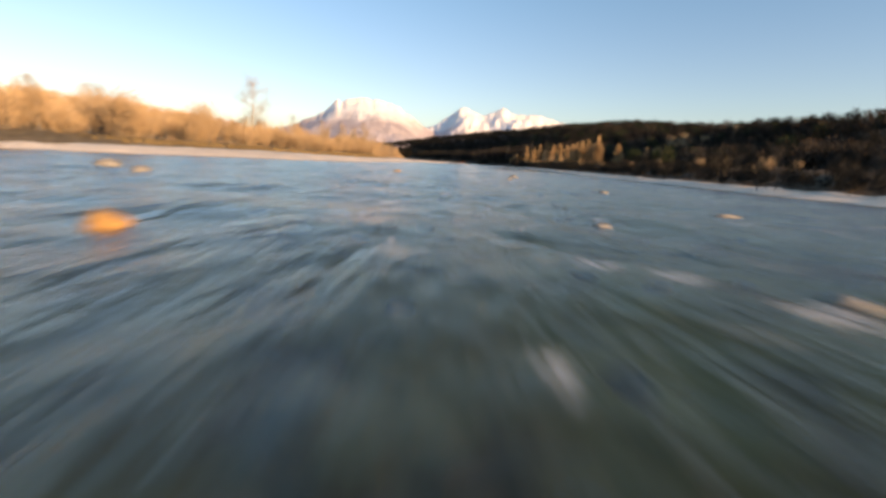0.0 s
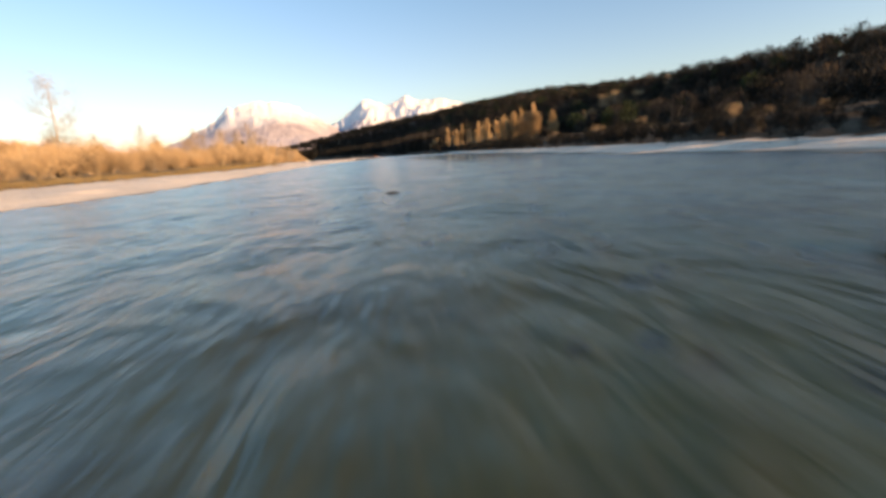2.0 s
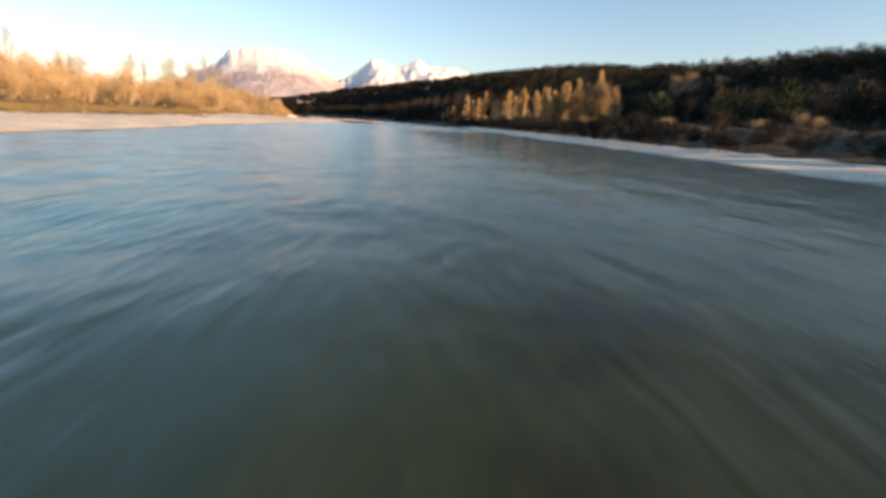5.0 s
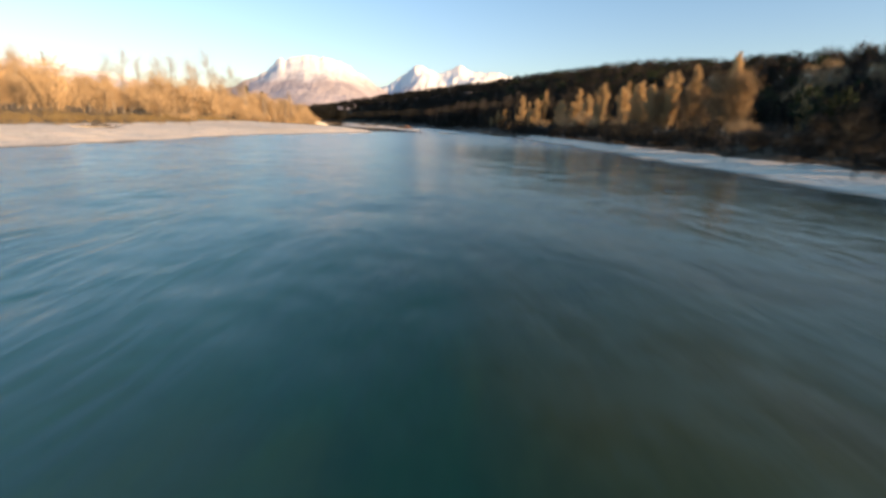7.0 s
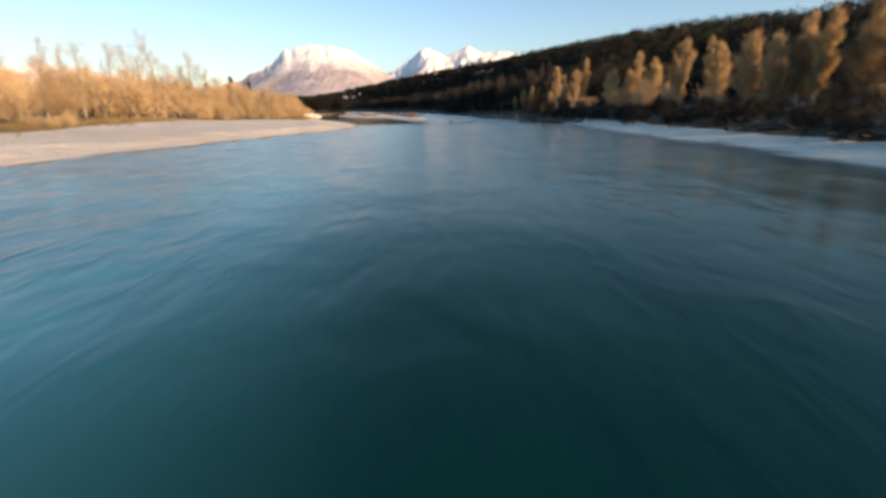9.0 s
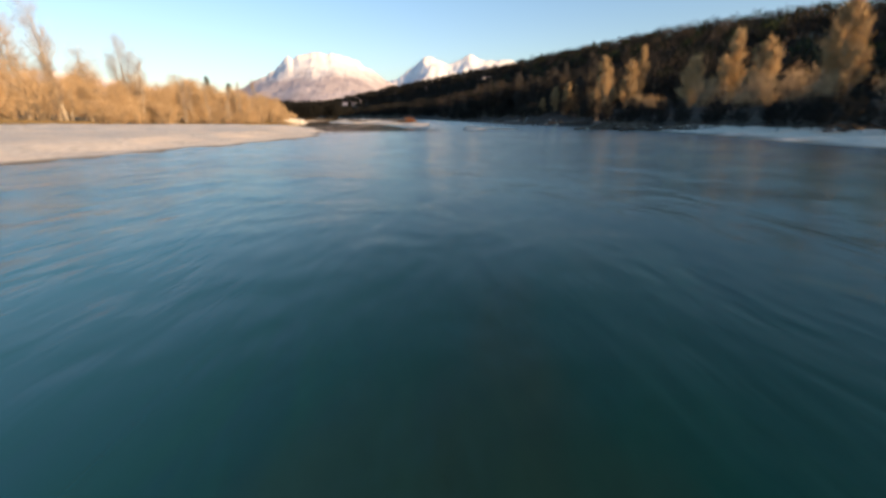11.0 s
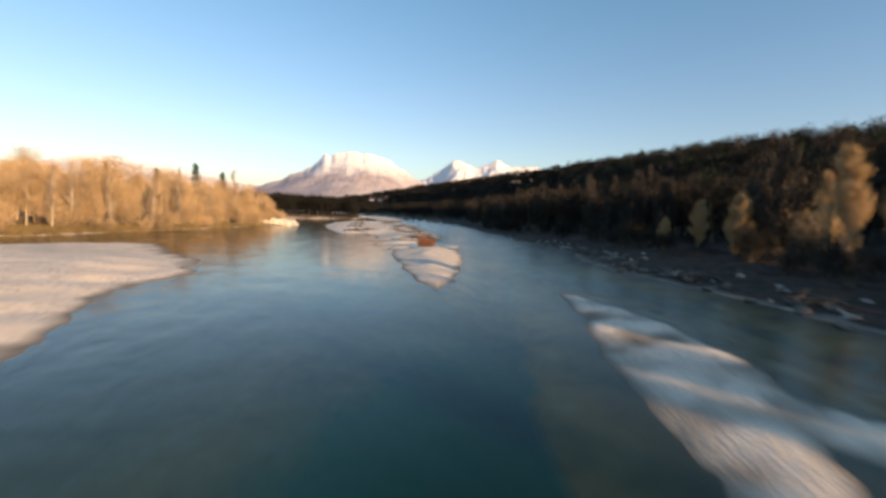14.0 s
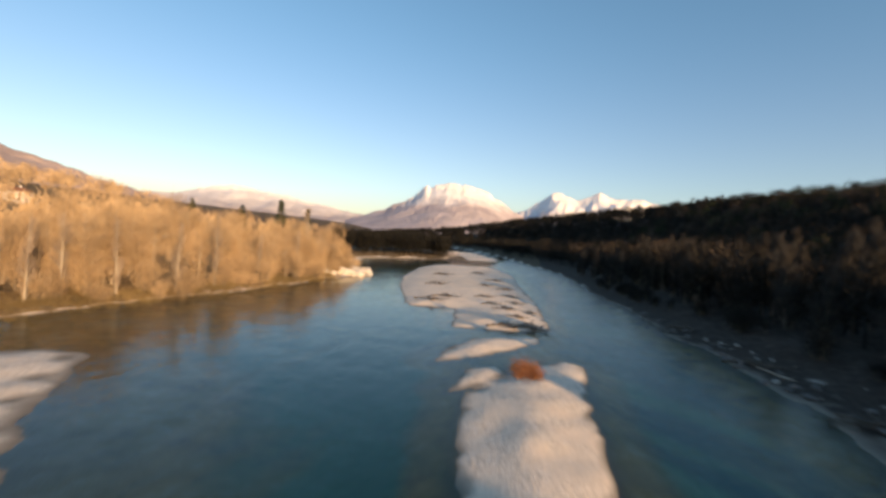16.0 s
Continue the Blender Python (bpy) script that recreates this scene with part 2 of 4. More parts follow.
def bare_tree_meshes(seed, height, spread, shape, twigs, bark, twig, twig_len=0.9, twig_wide=0.06, stems=1):
    """Trunk with limbs, and a crown of fine twigs. shape: broad, column, plume or bush."""
    rng = np.random.default_rng(seed)
    verts, faces, tips = [], [], []
    for s in range(stems):
        lean = rng.normal(0, 0.22 if stems > 1 else 0.02 if shape == "column" else 0.05, 2)
        base = Vector((*rng.normal(0, 0.0 if stems == 1 else 0.35, 2), -0.25))
        h = height * rng.uniform(0.8, 1.0) if stems > 1 else height
        r0 = 0.016 * h + 0.03
        pts = []
        n = 7
        for i in range(n + 1):
            f = i / n
            pts.append(base + Vector((lean[0] * f * h + rng.normal(0, 0.003) * h * f, lean[1] * f * h + rng.normal(0, 0.003) * h * f, f * (h * 0.93) + 0.0)))
        for i in range(n):
            limb(verts, faces, pts[i], pts[i + 1], r0 * (1 - 0.9 * i / n), r0 * (1 - 0.9 * (i + 1) / n), 6)
        first = {"broad": 0.14, "column": 0.05, "bush": 0.06, "plume": 0.30}[shape]
        count = {"broad": 22, "column": 30, "bush": 8, "plume": 24}[shape]
        for k in range(count):
            f = first + (0.97 - first) * (k + rng.uniform(0, 1)) / count
            i = min(int(f * n), n - 1)
            p = pts[i].lerp(pts[i + 1], f * n - i)
            g = rng.uniform(0, 2 * math.pi)
            if shape == "column":
                reach, rise = spread * (0.06 + 0.9 * (1 - (f - first) / (1 - first)) ** 0.85 * min(1.0, f * 2.2 + 0.5)) * rng.uniform(0.6, 1.1), 1.6
            elif shape == "plume":
                reach, rise = spread * (0.30 + 0.70 * math.sin(math.pi * (0.12 + 0.72 * (f - first) / (1 - first)))) * rng.uniform(0.6, 1.15), 1.7
            elif shape == "broad":
                reach, rise = spread * (0.35 + 0.65 * math.sin(math.pi * (0.25 + 0.68 * (f - first) / (1 - first)))) * rng.uniform(0.6, 1.15), 0.75
            else:
                reach, rise = spread * rng.uniform(0.3, 0.8), 1.2
            mid = p + Vector((math.cos(g) * reach * 0.55, math.sin(g) * reach * 0.55, reach * 0.45 * rise))
            end = mid + Vector((math.cos(g + rng.normal(0, 0.4)) * reach * 0.45, math.sin(g + rng.normal(0, 0.4)) * reach * 0.45, reach * 0.5 * rise))
            rr = r0 * 0.42 * (1 - 0.75 * f)
            limb(verts, faces, p, mid, rr, rr * 0.6, 4)
            limb(verts, faces, mid, end, rr * 0.6, rr * 0.15, 3)
            tips += [(p, mid, 0.5), (mid, end, 1.0), (mid, end, 1.0)]
            for _ in range(2):
                e2 = mid + Vector((rng.normal(0, 0.3), rng.normal(0, 0.3), rng.uniform(0.15, 0.5) * rise)) * reach
                limb(verts, faces, mid, e2, rr * 0.4, rr * 0.1, 3)
                tips.append((mid, e2, 1.0))
        tips.append((pts[-2], pts[-1], 1.0))
    trunk = mesh_of("trunk", verts, faces, bark, True)
    a = np.array([t[0] for t in tips])
    b = np.array([t[1] for t in tips])
    w = np.array([t[2] for t in tips]) * (np.linalg.norm(b - a, axis=1) + 0.1)
    pick = rng.choice(len(tips), twigs, p=w / w.sum())
    f = rng.uniform(0.05, 1.08, (twigs, 1))
    centres = a[pick] * (1 - f) + b[pick] * f + rng.normal(0, (0.06 if shape == "column" else 0.17) * spread + 0.08, (twigs, 3))
    centres[:, 2] = np.maximum(centres[:, 2], 0.1)
    along = (b - a)[pick]
    along /= np.linalg.norm(along, axis=1, keepdims=True) + 1e-9
    ways = along * 0.8 + rng.normal(0, 0.55, (twigs, 3)) + np.array([0, 0, {"broad": 0.25, "column": 1.4, "bush": 0.6, "plume": 1.0}[shape]])
    v, fc = slivers(rng, centres, ways, twig_len, twig_wide)
    return trunk, mesh_of("crown", v, fc, twig)


def conifer_meshes(seed, height, spread):
    rng = np.random.default_rng(seed)
    verts, faces = [], []
    limb(verts, faces, (0, 0, -0.3), (0, 0, height * 0.6), 0.02 * height, 0.01 * height, 6)
    limb(verts, faces, (0, 0, height * 0.6), (0, 0, height), 0.01 * height, 0.01, 5)
    c, w = [], []
    for k in range(70):
        f = 0.10 + 0.88 * k / 70
        reach = spread * (1 - f) ** 0.8 * rng.uniform(0.7, 1.15) + 0.1
        g = k * 2.4 + rng.normal(0, 0.3)
        tip = Vector((math.cos(g) * reach, math.sin(g) * reach, f * height - reach * 0.25))
        limb(verts, faces, (0, 0, f * height), tip, 0.03, 0.008, 3)
        for _ in range(26):
            s = rng.uniform(0.1, 1.0)
            c.append(Vector((0, 0, f * height)).lerp(tip, s) + Vector(rng.normal(0, 0.12, 3)))
            w.append(Vector((math.cos(g), math.sin(g), -0.5)) + Vector(rng.normal(0, 0.5, 3)))
    v, fc = slivers(rng, np.array(c), np.array(w), 0.55, 0.20)
    return mesh_of("trunk", verts, faces, BARK, True), mesh_of("crown", v, fc, NEEDLE)


def make_tree(name, meshes, label, category="tree", group=""):
    ob = new(name)
    part("trunk", meshes[0], ob)
    part("crown", meshes[1], ob)
    return tagged(ob, label, category, group)


def boulder_mesh(seed, mat, flat=0.6):
    rng = np.random.default_rng(seed)
    bm = bmesh.new()
    bmesh.ops.create_icosphere(bm, subdivisions=2, radius=1.0)
    off = Vector(rng.uniform(-50, 50, 3))
    for v in bm.verts:
        d = 1 + 0.35 * noise.noise(v.co * 1.1 + off) + 0.12 * noise.noise(v.co * 3.1 + off)
        v.co = Vector((v.co.x * d, v.co.y * d * 0.8, v.co.z * d * flat))
    me = bpy.data.meshes.new("boulder")
    bm.to_mesh(me)
    bm.free()
    me.materials.append(mat)
    return me


# ---- the lie of the land ----
LEFT = [(-6000, -900), (-60, -900), (-45, -40), (-37, 38), (-25, 60), (-17, 78), (-15, 95), (-14, 120), (-13, 150), (-11, 175), (-6, 193),
        (-1, 203), (2, 213), (3.5, 221), (2.5, 230), (0.5, 242), (-2.4, 251), (-4, 257.5), (-7, 264), (-13.3, 272), (-19, 277.4), (-22.5, 278), (-27, 273), (-32, 268),
        (-39, 270), (-37.2, 284), (-35.5, 295), (-32.5, 309), (-31.3, 330), (-30, 346), (-28.5, 354), (-32, 363), (-52, 400), (-64, 434), (-50, 458), (-34, 478),
        (-38, 520), (-62, 640), (-112, 760), (-185, 870), (-330, 1010), (-6000, 1200)]
RIGHT = [(6000, -900), (30, -900), (23, 0), (21, 50), (21.5, 70), (24.5, 90), (26, 110), (27.5, 140), (30, 165), (31.5, 190), (36, 222), (34.5, 240),
         (33.0, 250), (31.8, 260), (30.3, 268), (30.6, 280), (32.2, 290), (31.2, 300), (30.2, 312), (28.8, 332), (26.5, 360), (23, 420), (13, 470), (1, 520), (-20, 620),
         (-60, 760), (-120, 900), (-300, 1120), (-6000, 1330), (-6000, 6000), (6000, 6000)]
ISLE_A = [(13.5, 253.4), (12.9, 255), (11.0, 262), (9.8, 269), (8.9, 273), (8.1, 280), (9.2, 284.5), (11, 287), (15.2, 293), (16.8, 292), (16.3, 282), (16.1, 272), (15.6, 264), (14.4, 257)]
ISLE_B = [(7, 281.2), (7.3, 286.5), (9.3, 288.4), (10.8, 287), (9, 283.6)]
ISLE_C = [(4.3, 287.6), (4.8, 294), (6.6, 298.5), (12.6, 302), (13.2, 299.5), (9.4, 293.5), (7, 290)]
ISLE_D = [(-20.5, 360), (-27, 400), (-26, 430), (-8, 440), (4, 410), (8, 372), (13, 330), (14.6, 306), (9.6, 304.5), (3.2, 303), (0.8, 317), (-6.2, 316), (-15, 340)]
ISLE_E = [(-22, 480), (-4, 486), (-14, 560), (-48, 690), (-62, 650), (-36, 545)]
SHOAL = [(21.3, 254.5), (23.2, 250.5), (24.2, 246.5), (24.2, 241), (23.4, 238.2), (24.4, 236.8), (25.6, 233.2), (23.4, 231.6), (22.6, 234.6), (21.9, 235.6), (20.6, 232.8), (19.6, 228.6), (18.9, 228.2), (18.6, 232.5), (19.1, 238), (20.0, 244.4), (20.7, 248)]


def inside_by(px, py, poly):
    """Metres inside the outline (negative outside)."""
    near = np.full(px.shape, 1e9)
    odd = np.zeros(px.shape, bool)
    for (ax, ay), (bx, by) in zip(poly, poly[1:] + poly[:1]):
        dx, dy = bx - ax, by - ay
        t = np.clip(((px - ax) * dx + (py - ay) * dy) / (dx * dx + dy * dy), 0, 1)
        near = np.minimum(near, np.hypot(px - ax - t * dx, py - ay - t * dy))
        if dy:
            odd ^= ((ay > py) != (by > py)) & (px < ax + (py - ay) * dx / dy)
    return np.where(odd, near, -near)


def waves(px, py, seed, size, octaves=4):
    """Smooth pseudo-noise from turned sines."""
    rng = np.random.default_rng(seed)
    out, amp, tot = 0, 1.0, 0
    for _ in range(octaves):
        for _ in range(3):
            g, ph = rng.uniform(0, math.pi * 2), rng.uniform(0, 6.28, 2)
            u = px * math.cos(g) + py * math.sin(g)
            v = -px * math.sin(g) + py * math.cos(g)
            out = out + amp * np.sin(u * 6.283 / size + ph[0] + 1.3 * np.sin(v * 4.1 / size + ph[1]))
            tot += amp
        size, amp = size * 0.47, amp * 0.52
    return out / tot * 2.2


def step(v, a, b):
    t = np.clip((v - a) / (b - a), 0, 1)
    return t * t * (3 - 2 * t)


RIDGE_Y = [-600, 0, 60, 100, 150, 220, 290, 350, 430, 500, 650, 800, 1000, 1100, 1200, 1500, 6000]
RIDGE_X = [160, 160, 160, 160, 160, 163, 168, 175, 175, 175, 150, 90, 0, -120, -250, -500, -3000]
RIDGE_H = [3, 3, 5, 10, 18, 19.5, 22.5, 26.5, 35, 39.5, 43.5, 44, 41, 25, 16, 13, 10]
EDGE_Y = [-900, 60, 220, 340, 420, 470, 520, 620, 760, 900, 1120, 6000]
EDGE_X = [25, 24, 36, 29, 24, 14, 2, -18, -58, -118, -300, -4200]


def land(px, py):
    """Height of the ground, and how much it is overgrown."""
    jag = 0.35 * waves(px, py, 3, 6.5, 2) + 0.9 * waves(px, py, 4, 19.0)
    near_river = step(-np.abs(px), -120, -50)
    l = inside_by(px, py, LEFT) + jag * near_river
    r = inside_by(px, py, RIGHT) + 0.8 * jag * near_river
    isles = np.maximum.reduce([inside_by(px, py, p) for p in (ISLE_A, ISLE_B, ISLE_C, ISLE_D, ISLE_E)]) + 0.14 * waves(px, py, 5, 6.0, 2)
    shoal = inside_by(px, py, SHOAL) + 0.12 * waves(px, py, 6, 4.0, 2)
    d = np.maximum(l, r)
    bed = -0.25 - np.minimum(1.5, 0.085 * np.maximum(-d, 0)) * (0.35 + 0.65 * step(py, 60, 200)) + 0.12 * waves(px, py, 7, 5.0, 2)
    bed = np.maximum(bed, -0.24 - 0.9 * (((px - 24.5) / 8) ** 2 + ((py - 228) / 17) ** 2) ** 1.5)
    # the sunken tail of the bar and the shelf round the left beach
    across = (px - 22) * 0.976 + (py - 252) * 0.217
    tail = np.exp(-(across / 3.2) ** 2) * step(py, 246, 254) * step(-py, -284, -270)
    bed = np.maximum(bed, -1.7 + 1.28 * tail)
    shelf = np.where((l > -14) & (py > 215) & (py < 300), 0.075 * l - 0.03, -9)
    z = np.where(d > 0, 0.0, np.maximum.reduce([bed, 0.16 * d, shelf]))
    # gravel beaches and the wooded banks behind them
    beach = 0.11 * np.clip(l, 0, 6) + 0.03 * np.clip(l - 6, 0, 30)
    back = np.interp(py, [-900, 60, 150, 200, 255, 285, 6000], [-64, -42, -27, -31, -36, -37, -37])
    lbank = step(back - px, -6, 14)
    z = np.where(l > 0, beach * (1 - 0.3 * lbank) + 1.1 * lbank + 26 * step(-px, 95, 330) * step(py, 60, 330), z)
    rb = np.where(py < 225, 6.5, 3.5)
    rbeach = 0.065 * np.clip(r, 0, 8) + 0.05 * np.clip(r - 8, 0, 20)
    rbank = step(r, rb, rb + 9)
    rx = np.interp(py, RIDGE_Y, RIDGE_X)
    rh = np.interp(py, RIDGE_Y, RIDGE_H)
    edge = np.interp(py, EDGE_Y, EDGE_X)
    rise = step((px - edge) / np.maximum(rx - edge, 40), np.interp(py, [240, 330], [0.42, 0.12]), 1.0)
    z = np.where((l > 0) & (px > -34), z * (1 - 0.5 * step(py, 256, 268) * step(-py, -292, -284)), z)
    z = np.where(r > 0, rbeach + 0.9 * rbank + rh * rise + 0.4 * waves(px, py, 8, 14.0) * rbank, z)
    top = 0.03 + 0.12 * np.clip(isles, 0, 4) + 0.28 * np.clip(isles, -8, 0) + 0.02 * np.clip(isles - 4, 0, 20)
    z = np.where((isles > -4) & (d < 0), np.maximum(z, top), z)
    z = np.where((shoal > -3) & (d < 0), np.maximum(z, np.clip(0.16 * shoal + 0.02, -0.5, 0.07) + 0.0), z)
    z = z + 0.05 * waves(px, py, 9, 4.0, 2) * (z > 0.05)
    veg = np.where(l > 0, step(back - px, -9, 3), np.where(r > 0, np.where(py > 238, 0.70 * step(r, -0.8, 0.5) + 0.30 * step(r, 6, 12), step(r, rb - 2.5, rb + 3)), 0.0))
    return z, veg, d, isles


def spaced(a, b, fine, far, grow=1.16):
    """Grid lines: even between a and b, then ever wider out to the far ends."""
    mid = list(np.arange(a, b + fine / 2, fine))
    lo, hi, s = [a], [b], fine
    while hi[-1] < far[1]:
        s *= grow
        hi.append(hi[-1] + s)
    s = fine
    while lo[-1] > far[0]:
        s *= grow
        lo.append(lo[-1] - s)
    return np.array(lo[:0:-1] + mid + hi[1:])


def grid_mesh(name, xs, ys, zs, mat):
    nx, ny = len(xs), len(ys)
    gx, gy = np.meshgrid(xs, ys)
    v = np.stack([gx, gy, zs], -1).reshape(-1, 3)
    i = (np.arange(ny - 1)[:, None] * nx + np.arange(nx - 1)[None]).ravel()
    return mesh_of(name, v, np.stack([i, i + 1, i + nx + 1, i + nx], 1), mat, True)


def put_values(me, name, values):
    me.attributes.new(name, "FLOAT", "POINT").data.foreach_set("value", np.asarray(values, np.float32).ravel())


xs, ys = spaced(-44, 46, 0.6, (-4800, 4800)), spaced(-10, 330, 0.7, (-1500, 4800))
gx, gy = np.meshgrid(xs, ys)
gz, gveg, gd, _ = land(gx, gy)
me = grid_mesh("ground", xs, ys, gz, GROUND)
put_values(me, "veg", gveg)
# right bank and far point get the dark soil with shade in its colour
put_values(me, "shade_earth", np.where(gx > 15, 0.75 + 0.25 * step(gy, 200, 245), 0.65 * step(gy, 420, 520)))
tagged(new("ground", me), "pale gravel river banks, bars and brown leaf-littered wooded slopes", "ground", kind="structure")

wx, wy = spaced(-46, 40, 0.45, (-1500, 400), 1.2), spaced(-12, 300, 0.5, (-900, 1500), 1.2)
gx, gy = np.meshgrid(wx, wy)
gz, _, gd, gi = land(gx, gy)
calm = np.interp(gy, [-50, 30, 60, 150, 200, 215, 235, 900], [0.85, 0.75, 0.5, 0.45, 0.55, 0.38, 0.15, 0.12])
calm = calm * (0.30 + 0.70 * step(-gx, -14, 4))
calm_right = (0.17 * step(gx - np.interp(gy, [230, 260, 300, 420], [24, 15, 14, 4]), 0, 3) * step(gy, 228, 240))
swell = (0.06 * waves(gx, gy * 0.7, 11, 3.0, 3) + 0.05 * waves(gx * 0.7, gy, 12, 6.5, 2)) * calm * step(np.abs(gx) * -1, -60, -45)
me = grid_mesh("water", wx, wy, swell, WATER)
calm = np.maximum(calm, calm_right)
channel = np.interp(gy, [0, 60, 100, 150, 230], [1.5, 3.5, 9.0, 10.5, 12])
deep = step(gy, 65, 140) * (0.2 + 0.8 * step(-gd, 2, 9)) * step(-gz, 0.15, 1.2)
deep = np.maximum(deep, 0.40 * step(gy, 22, 48))
deep = np.maximum(deep, 0.95 * step(gy, 196, 222) * step(-gz, 0.22, 0.95))
# sides lightened, mostly the left, in place of bright reflected sky
sky_teal = (0.95 * step((channel - gx - np.interp(gy, [60, 100, 160, 190], [2, -0.7, -1.3, -2.2])) / np.interp(gy, [60, 100], [9, 5.5]), 0, 1) + np.interp(gy, [90, 130], [0.35, 0.22]) * step(gx - channel, 6, 13)) * np.interp(gy, [0, 40, 120, 165, 205, 240], [0.10, 0.80, 0.72, 1.05, 1.0, 0.12])
# the water's own teal in the right channel
sky_teal = np.maximum(sky_teal, 0.26 * step(gx - np.interp(gy, [230, 260, 300, 420], [24, 17, 14, 4]), -1, 4) * step(gy, 225, 262))
put_values(me, "sky_teal", sky_teal)
put_values(me, "blur", np.maximum(0.05, 0.20 - 0.07 * step(gx - channel, 0, 6) * step(gy, 60, 110) * step(-gy, -175, -150) - 0.15 * step(gy, 226, 244) * step(np.interp(gy, [230, 260, 300, 420], [20, 12, 8, -4]) - gx, 0, 6)))
put_values(me, "deep", deep)
put_values(me, "chop", calm)
foam = np.interp(gy, [-20, 0, 18, 36, 60, 900], [0.80, 0.80, 0.82, 0.77, 0.6, 0.5]) + 0.05 * step(gx, 0, 6) * step(-gy, -40, -20)
# white water behind single stones
for fx, fy in ((2.0, 4.9), (2.5, 4.6), (2.3, 3.3), (3.2, 3.6), (3.2, 3.0), (3.7, 9.3), (8.0, 12.2), (0.6, 2.5), (0.8, 1.8), (-2.3, 6.1), (-1.5, 9.2), (-0.5, 14.4), (0.0, 14.6), (0.3, 14.3), (7.5, 21.8), (1.9, 17.2), (4.5, 28.2), (5.8, 25.7), (0.3, 21.4), (0.9, 21.6), (22.9, 218.6), (24.6, 217.7)):
    foam = np.maximum(foam, 1.10 * np.exp(-((gx - fx) / 0.95) ** 2 - ((gy - fy) / 0.7) ** 2))
put_values(me, "foam", foam)
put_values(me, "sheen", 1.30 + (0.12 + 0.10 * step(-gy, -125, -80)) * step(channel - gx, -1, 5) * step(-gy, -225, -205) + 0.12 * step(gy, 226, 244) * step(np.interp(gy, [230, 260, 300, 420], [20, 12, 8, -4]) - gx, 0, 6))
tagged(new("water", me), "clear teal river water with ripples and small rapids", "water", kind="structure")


def height_at(x, y):
    z = land(np.array([[float(x)]]), np.array([[float(y)]]))[0]
    return float(z[0, 0])


# ---- mountains ----
def mountain(name, label, mat, skyline, near, crest, seed, ridge=0.09):
    az0, az1 = skyline[0][0], skyline[-1][0]
    n, k = 260, 60
    az = np.linspace(az0, az1, n)
    el = np.interp(az, [p[0] for p in skyline], [p[1] for p in skyline])
    soft = np.convolve(np.pad(el, 24, "edge"), np.hanning(51)[1:-1] / np.hanning(51).sum(), "valid")
    crags = el * 0.97 + 0.12 * waves(az, 0 * az, seed + 5, 2.2, 5) * np.clip(el / 4, 0, 1)
    rows = []
    for j in range(k + 1):
        f = j / k
        r = near + (crest - near) * f * 1.15
        top = float(step(np.array(f), 0.55, 0.87)) ** 1.5
        el = soft * (1 - top) + crags * top
        up = ((f + 0.15) / 1.02) if f < 0.87 else 1 - (f - 0.87) * 3
        px, py = r * np.sin(np.radians(az)), r * np.cos(np.radians(az))
        spur = 1 - np.abs(waves(az, f * 9.0 + 0 * az, seed + 2, 5.0, 5)) * 1.2
        rough = (waves(px, py * 0.6, seed, 420, 6) * 0.75 + spur * 0.3) * ridge * 2.2 * min(1.0, 1.5 * abs(0.87 - f) + 0.08) * (1.0 if f < 0.84 else 0.25)
        h = crest * np.tan(np.radians(el)) * np.clip(up ** 1.7 * (1 + rough), 0, None)
        if 0.83 < f < 0.9:
            h = crest * np.tan(np.radians(el)) * (1 + 0.012 * waves(px, py, seed + 1, 150, 5))
        rows.append(np.stack([px, py, h - 6], -1))
    v = np.array(rows).reshape(-1, 3)
    i = (np.arange(k)[:, None] * n + np.arange(n - 1)[None]).ravel()
    ob = new(name, mesh_of(name, v, np.stack([i, i + 1, i + n + 1, i + n], 1), mat, False))
    return tagged(ob, label, "mountain")


# distance haze is mixed into these rock colours by paling them
ROCKY = mountain_mat("hazed_snowy_rock", (0.37, 0.33, 0.35), (0.52, 0.46, 0.47), 245, 350)
SNOWY = mountain_mat("hazed_deep_snow_rock", (0.40, 0.38, 0.42), (0.56, 0.53, 0.56), 190, 330)
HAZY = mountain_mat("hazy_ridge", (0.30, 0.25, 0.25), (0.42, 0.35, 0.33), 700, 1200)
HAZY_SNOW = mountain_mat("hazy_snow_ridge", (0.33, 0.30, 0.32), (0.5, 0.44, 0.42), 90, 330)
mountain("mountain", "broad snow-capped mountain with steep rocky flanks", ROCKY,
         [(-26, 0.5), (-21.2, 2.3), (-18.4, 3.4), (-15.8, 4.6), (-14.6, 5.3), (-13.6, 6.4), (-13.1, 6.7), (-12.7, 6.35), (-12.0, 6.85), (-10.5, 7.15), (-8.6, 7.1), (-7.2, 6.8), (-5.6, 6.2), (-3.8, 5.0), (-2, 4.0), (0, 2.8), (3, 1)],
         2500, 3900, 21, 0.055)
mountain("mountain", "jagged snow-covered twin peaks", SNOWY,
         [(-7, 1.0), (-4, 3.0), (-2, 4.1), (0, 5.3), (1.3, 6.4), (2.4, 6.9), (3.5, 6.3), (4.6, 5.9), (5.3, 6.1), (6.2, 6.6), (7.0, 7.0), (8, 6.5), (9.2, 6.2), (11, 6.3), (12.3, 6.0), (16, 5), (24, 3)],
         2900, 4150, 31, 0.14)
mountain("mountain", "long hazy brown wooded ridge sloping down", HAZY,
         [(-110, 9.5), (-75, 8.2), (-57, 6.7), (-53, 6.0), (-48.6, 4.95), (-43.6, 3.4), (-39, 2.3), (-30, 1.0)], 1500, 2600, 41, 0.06)
